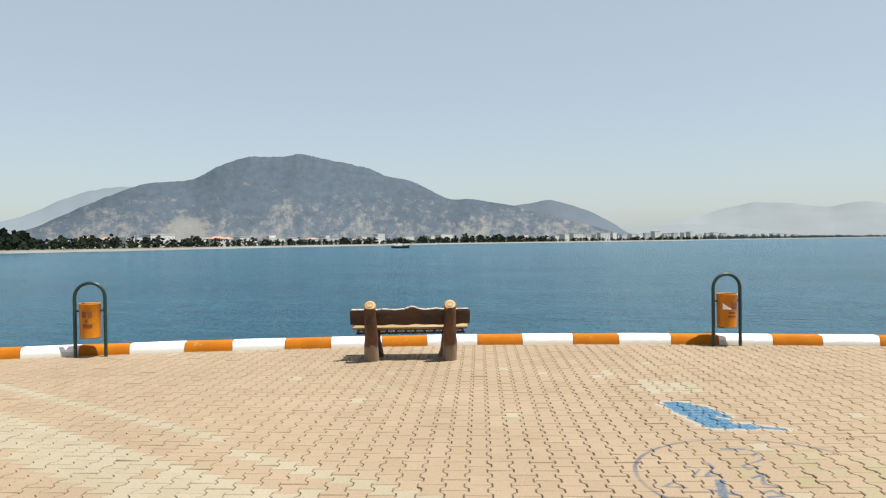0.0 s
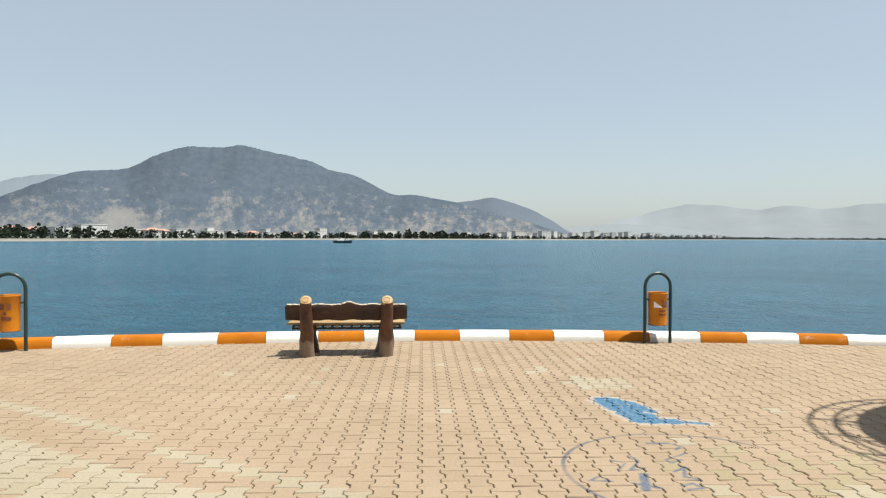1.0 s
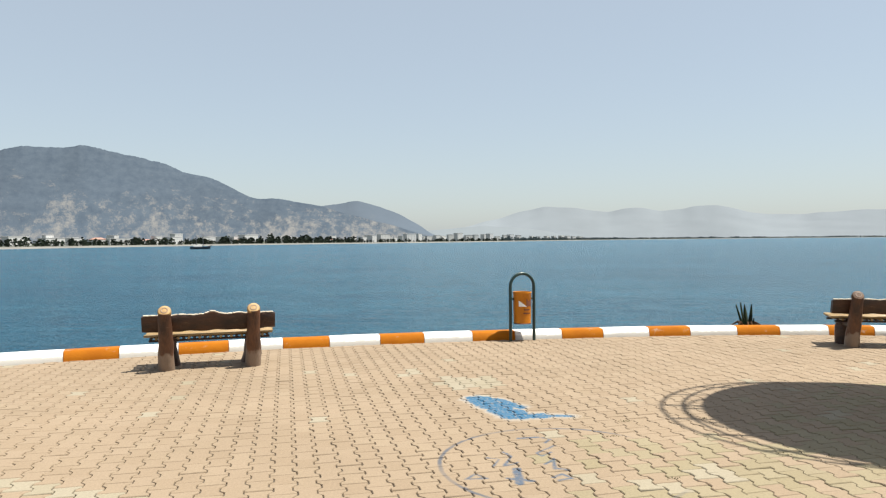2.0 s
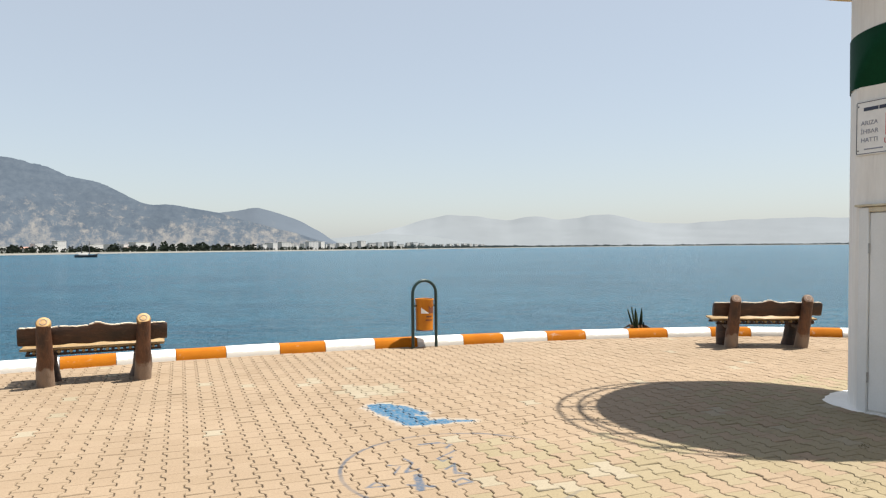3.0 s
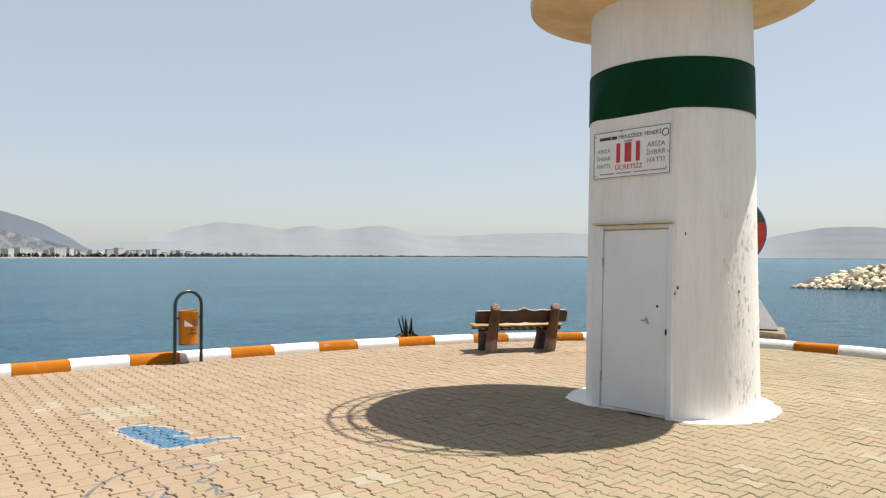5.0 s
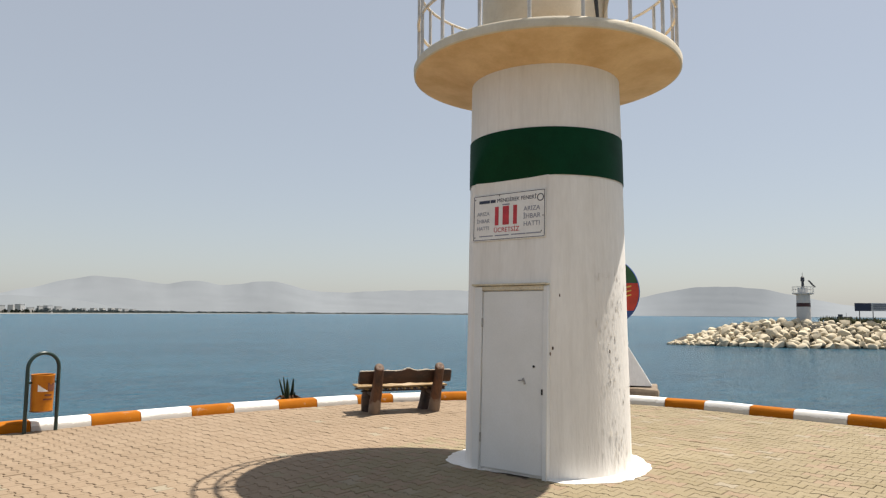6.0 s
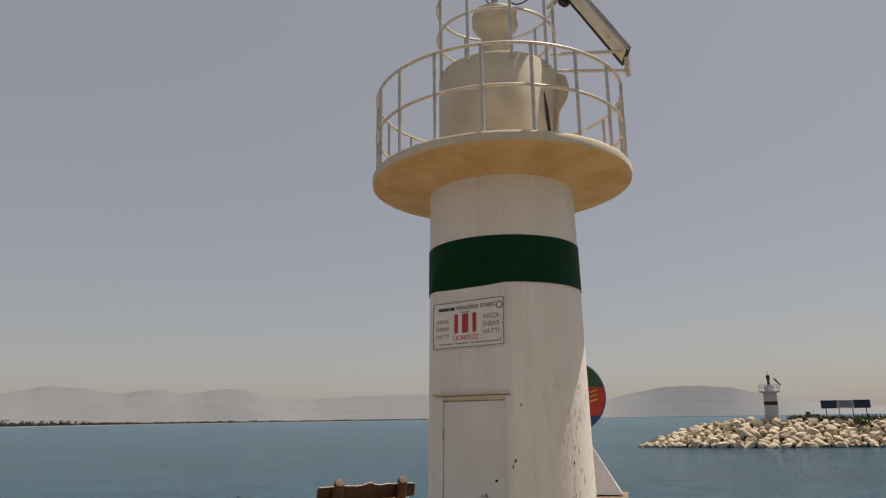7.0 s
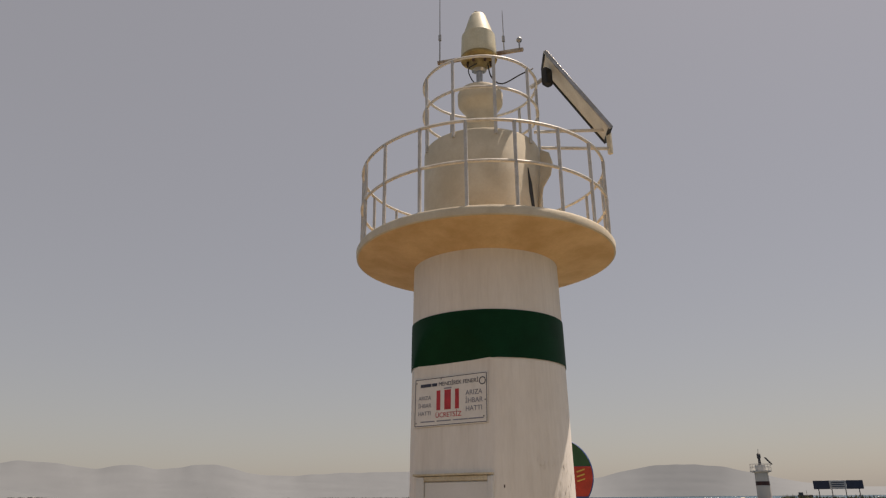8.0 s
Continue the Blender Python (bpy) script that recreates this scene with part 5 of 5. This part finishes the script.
def paint(t, pos, c):
    """Old blue paint: a splash, a thin ring and faded scribbles."""
    flat = vmath(t, "MULTIPLY", pos, (1, 1, 0)).outputs[0]
    n = pos_noise(t, pos, 9.0, 5)
    wob = smath(t, "MULTIPLY", smath(t, "SUBTRACT", n, 0.5), 0.20)
    tiny = smath(t, "MULTIPLY", smath(t, "SUBTRACT", n, 0.5), 0.03)
    wear = ramp(t, pos_noise(t, pos, 30.0, 6, 0.7), [(0.36, (0.45, 0.45, 0.45)), (0.52, (1, 1, 1))])
    halo = None
    blue = None
    for a, b, r, s_, w_ in (((1.00, 7.18), (1.28, 6.47), 0.150, 0.015, wob), ((1.18, 7.16), (1.38, 6.80), 0.055, 0.015, wob), ((1.28, 6.42), (1.54, 6.46), 0.085, 0.015, wob), ((1.54, 6.46), (1.80, 6.41), 0.035, 0.02, tiny)):
        k = capsule(t, flat, a, b, r, s_, w_)
        blue = k if blue is None else smath(t, "MAXIMUM", blue, k)
        k = capsule(t, flat, a, b, r + 0.05, 0.03, w_)
        halo = k if halo is None else smath(t, "MAXIMUM", halo, k)
    c = mixed(t, smath(t, "MULTIPLY", halo, 0.4), c, (0.36, 0.34, 0.31))
    c = mixed(t, smath(t, "MULTIPLY", blue, wear), c, (0.022, 0.095, 0.175))
    # thin ring
    d = vmath(t, "LENGTH", vmath(t, "SUBTRACT", flat, (1.45, 5.05, 0)).outputs[0]).outputs["Value"]
    d = smath(t, "ABSOLUTE", smath(t, "SUBTRACT", smath(t, "ADD", d, tiny), 0.94))
    m = t.nodes.new("ShaderNodeMapRange")
    m.inputs["From Min"].default_value, m.inputs["From Max"].default_value = 0.022, 0.008
    t.links.new(d, m.inputs["Value"])
    gone = ramp(t, pos_noise(t, pos, 1.6, 2), [(0.40, (0.4, 0.4, 0.4)), (0.55, (0.9, 0.9, 0.9))])
    east_end = t.nodes.new("ShaderNodeSeparateXYZ")
    t.links.new(pos, east_end.inputs[0])
    faded = smath(t, "MULTIPLY", smath(t, "SUBTRACT", 2.2, east_end.outputs["X"]), 4.0, True)
    c = mixed(t, smath(t, "MULTIPLY", smath(t, "MULTIPLY", m.outputs[0], gone), faded), c, (0.075, 0.08, 0.095))
    thin = None
    for line, r in (([(0.68, 4.72), (0.76, 4.83), (0.83, 4.73), (0.68, 4.72)], 0.016), ([(1.02, 5.35), (1.07, 5.22), (0.99, 5.0), (1.10, 5.06)], 0.015), ([(1.07, 4.92), (1.05, 4.62)], 0.045), ([(0.98, 4.72), (1.14, 4.66)], 0.03),
                    ([(1.20, 5.70), (1.36, 5.72)], 0.028), ([(1.40, 5.70), (1.46, 5.66), (1.40, 5.56)], 0.018), ([(1.46, 5.48), (1.28, 5.29), (1.31, 5.22), (1.40, 5.30)], 0.015), ([(1.30, 5.02), (1.38, 5.12), (1.35, 4.90)], 0.018), ([(1.36, 4.91), (1.44, 4.88)], 0.018),
                    ([(1.30, 4.72), (1.38, 4.80), (1.43, 4.70), (1.33, 4.66)], 0.018), ([(0.88, 5.20), (0.97, 5.16), (0.90, 4.98)], 0.012)):
        for a, b in zip(line, line[1:]):
            k = capsule(t, flat, a, b, r * 0.7, 0.009, tiny)
            thin = k if thin is None else smath(t, "MAXIMUM", thin, k)
    return mixed(t, smath(t, "MULTIPLY", smath(t, "MULTIPLY", thin, wear), 0.85), c, (0.04, 0.072, 0.12))


def paver_mat(name, cols):
    m = bpy.data.materials.new(name)
    m.use_nodes = True
    t = m.node_tree
    b = t.nodes["Principled BSDF"]
    geo = t.nodes.new("ShaderNodeNewGeometry")
    oi = t.nodes.new("ShaderNodeObjectInfo")
    pos = geo.outputs["Position"]
    each = smath(t, "FRACT", smath(t, "ADD", geo.outputs["Random Per Island"], oi.outputs["Random"]))
    c = ramp(t, each, [(0.0, cols[0]), (0.35, cols[1]), (0.7, cols[2]), (1.0, cols[3])])
    big = pos_noise(t, pos, 0.55, 4)
    c = mixed(t, 0.55, c, ramp(t, big, [(0.35, (0.86, 0.84, 0.80)), (0.62, (1.05, 1.04, 1.02))]), "MULTIPLY")
    fine = pos_noise(t, pos, 55.0, 5, 0.7)
    c = mixed(t, 0.6, c, ramp(t, fine, [(0.32, (0.72, 0.70, 0.68)), (0.62, (1.04, 1.04, 1.04))]), "MULTIPLY")
    spot = pos_noise(t, pos, 5.0, 6, 0.7)
    c = mixed(t, ramp(t, spot, [(0.66, (0, 0, 0)), (0.74, (0.5, 0.5, 0.5))]), c, (0.19, 0.15, 0.11))
    c = paint(t, pos, c)
    t.links.new(c, b.inputs["Base Color"])
    b.inputs["Roughness"].default_value = 0.85
    b.inputs["Specular IOR Level"].default_value = 0.25
    bp = nd(t, "ShaderNodeBump", Strength=0.35, Distance=0.004)
    t.links.new(fine, bp.inputs["Height"])
    t.links.new(bp.outputs["Normal"], b.inputs["Normal"])
    return m


M_PEACH = paver_mat("peach_paver", [(0.248, 0.187, 0.128), (0.258, 0.195, 0.136), (0.239, 0.178, 0.121), (0.262, 0.200, 0.139)])
M_GREY = paver_mat("pale_grey_paver", [(0.264, 0.227, 0.166), (0.274, 0.238, 0.179), (0.252, 0.215, 0.152), (0.270, 0.232, 0.171)])
M_YELLOW = paver_mat("sandy_yellow_paver", [(0.232, 0.191, 0.121), (0.241, 0.199, 0.131), (0.223, 0.183, 0.113), (0.244, 0.204, 0.133)])

HALF = [(0.0, 1), (0.17, 1), (0.33, -1), (0.67, -1), (0.83, 1), (1.0, 1)]


def paver_ring(inset, z):
    right = [(PITCH / 2 + AMP * s_ - inset, (f - 0.5) * (LEN - 1.5 * inset), z) for f, s_ in HALF]
    left = [(-x, y, z) for x, y, z in right[::-1]]
    return right + left


PROTO = np.array(paver_ring(0.0042, -0.02) + paver_ring(0.0042, -0.006) + paver_ring(0.009, 0.0))
PFACES = [(12 * k + j, 12 * k + (j + 1) % 12, 12 * k + 12 + (j + 1) % 12, 12 * k + 12 + j) for k in (0, 1) for j in range(12)] + [tuple(range(24, 36))]
poly = [Vector((p.x, p.y)) for p in edge[::4]] + [Vector((-18, -12))]


def inside(x, y):
    hit = False
    for i in range(len(poly)):
        p, q = poly[i - 1], poly[i]
        if (p.y > y) != (q.y > y) and x < (q.x - p.x) * (y - p.y) / (q.y - p.y) + p.x:
            hit = not hit
    return hit


def zone(x, y, rng):
    """Which colour a paver has: bands of pale ones, sandy ones to the east."""
    d = -0.378 * (x + 0.60) - 0.926 * (y - 4.14)
    if abs(d) < 0.085 and x < 0.6:
        return 1
    if 0.48 < d < 1.22 and x < -1.6 + 0.5 * noise.noise(Vector((d * 3, 1, 0))):
        return 1 if rng.random() < 0.94 else 0
    if d > 1.95 and x < -1.0:
        return 1 if rng.random() < 0.6 else 0
    if 0.7 < x < 1.35 and 7.75 < y < 8.4:
        return 1
    east = (x - 1.2) / 3.5 - max(0.0, y - 5.4) * 0.55 + 0.55 * noise.noise(Vector((x * 0.5, y * 0.5, 2)))
    if rng.random() < max(0.0, min(0.85, east)):
        return 2 if rng.random() < 0.95 else 1
    return 1 if rng.random() < 0.01 else 0


paving = thing("paving", Matrix(), "interlocking peach and sandy concrete pavers with open joints", "paving", kind="structure")
rng = random.Random(21)
me_near = {}
for k, m in enumerate((M_PEACH, M_GREY, M_YELLOW)):
    me = bpy.data.meshes.new("paver")
    me.from_pydata(PROTO.tolist(), [], PFACES)
    me.materials.append(m)
    me_near[k] = me
bulk_v, bulk_f, bulk_m = [], [], []
yaw = math.degrees(math.atan2(ACRP.y, ACRP.x))
for i in range(-135, 110):
    for j in range(-75, 62):
        c = ORG + ACRP * (PITCH * (i + 0.5)) + DIRP * (LEN * (j + (0.5 if i % 2 else 0)))
        if not (-17 < c.x < 13 and -8 < c.y < 12):
            continue
        if not inside(c.x, c.y) and not inside(c.x - 0.02, c.y - 0.09):
            continue
        if math.hypot(c.x - TX, c.y - TY) < 0.9:
            continue
        which = zone(c.x, c.y, rng)
        m = pose(c.x, c.y, rng.gauss(0, 0.0016), rng.gauss(0, 0.7), rng.gauss(0, 0.7), yaw + rng.gauss(0, 0.35))
        if -1.35 < c.x < 1.55 and 4.0 < c.y < 7.05:
            ob = new("paver", me_near[which])
            ob.parent = paving
            ob.matrix_basis = m
        else:
            n0 = len(bulk_v) * 36
            a = np.array(m)
            bulk_v.append(PROTO @ a[:3, :3].T + a[:3, 3])
            bulk_f += [tuple(n0 + v for v in f) for f in PFACES]
            bulk_m += [which] * len(PFACES)
me = bpy.data.meshes.new("outer_pavers")
me.from_pydata(np.concatenate(bulk_v).tolist(), [], bulk_f)
for m in (M_PEACH, M_GREY, M_YELLOW):
    me.materials.append(m)
me.polygons.foreach_set("material_index", bulk_m)
rest = new("outer_pavers", me)
rest.parent = paving
tagged(rest, kind="stuff")

# tufts of dry weed in the joints
M_WEED = mat("dry_weed", (0.10, 0.085, 0.03), (0.06, 0.05, 0.02), 20, 80, 0.9, bump=0)
verts, faces = [], []
for i in range(46):
    x, y = rng.uniform(1.6, 6.0), rng.uniform(2.2, 6.4)
    if math.hypot(x - TX, y - TY) < 1.3 or rng.random() < 0.3:
        continue
    for k in range(rng.randrange(10, 30)):
        w_ = rng.uniform(0, 6.28)
        p = Vector((x, y, -0.008)) + ACRP * rng.gauss(0, 0.035) + DIRP * rng.gauss(0, 0.02)
        d = Vector((math.cos(w_), math.sin(w_), 0)) * 0.012
        n0 = len(verts)
        verts += [tuple(p - d), tuple(p + d), tuple(p + d.cross(Vector((0, 0, 1))) * rng.uniform(-3, 3) + Vector((0, 0, rng.uniform(0.008, 0.016))))]
        faces.append((n0, n0 + 1, n0 + 2))
me = bpy.data.meshes.new("joint_weeds")
me.from_pydata(verts, [], faces)
me.materials.append(M_WEED)
tagged(new("joint_weeds", me), "small dry weed tufts in the paving joints", "weeds", kind="stuff")
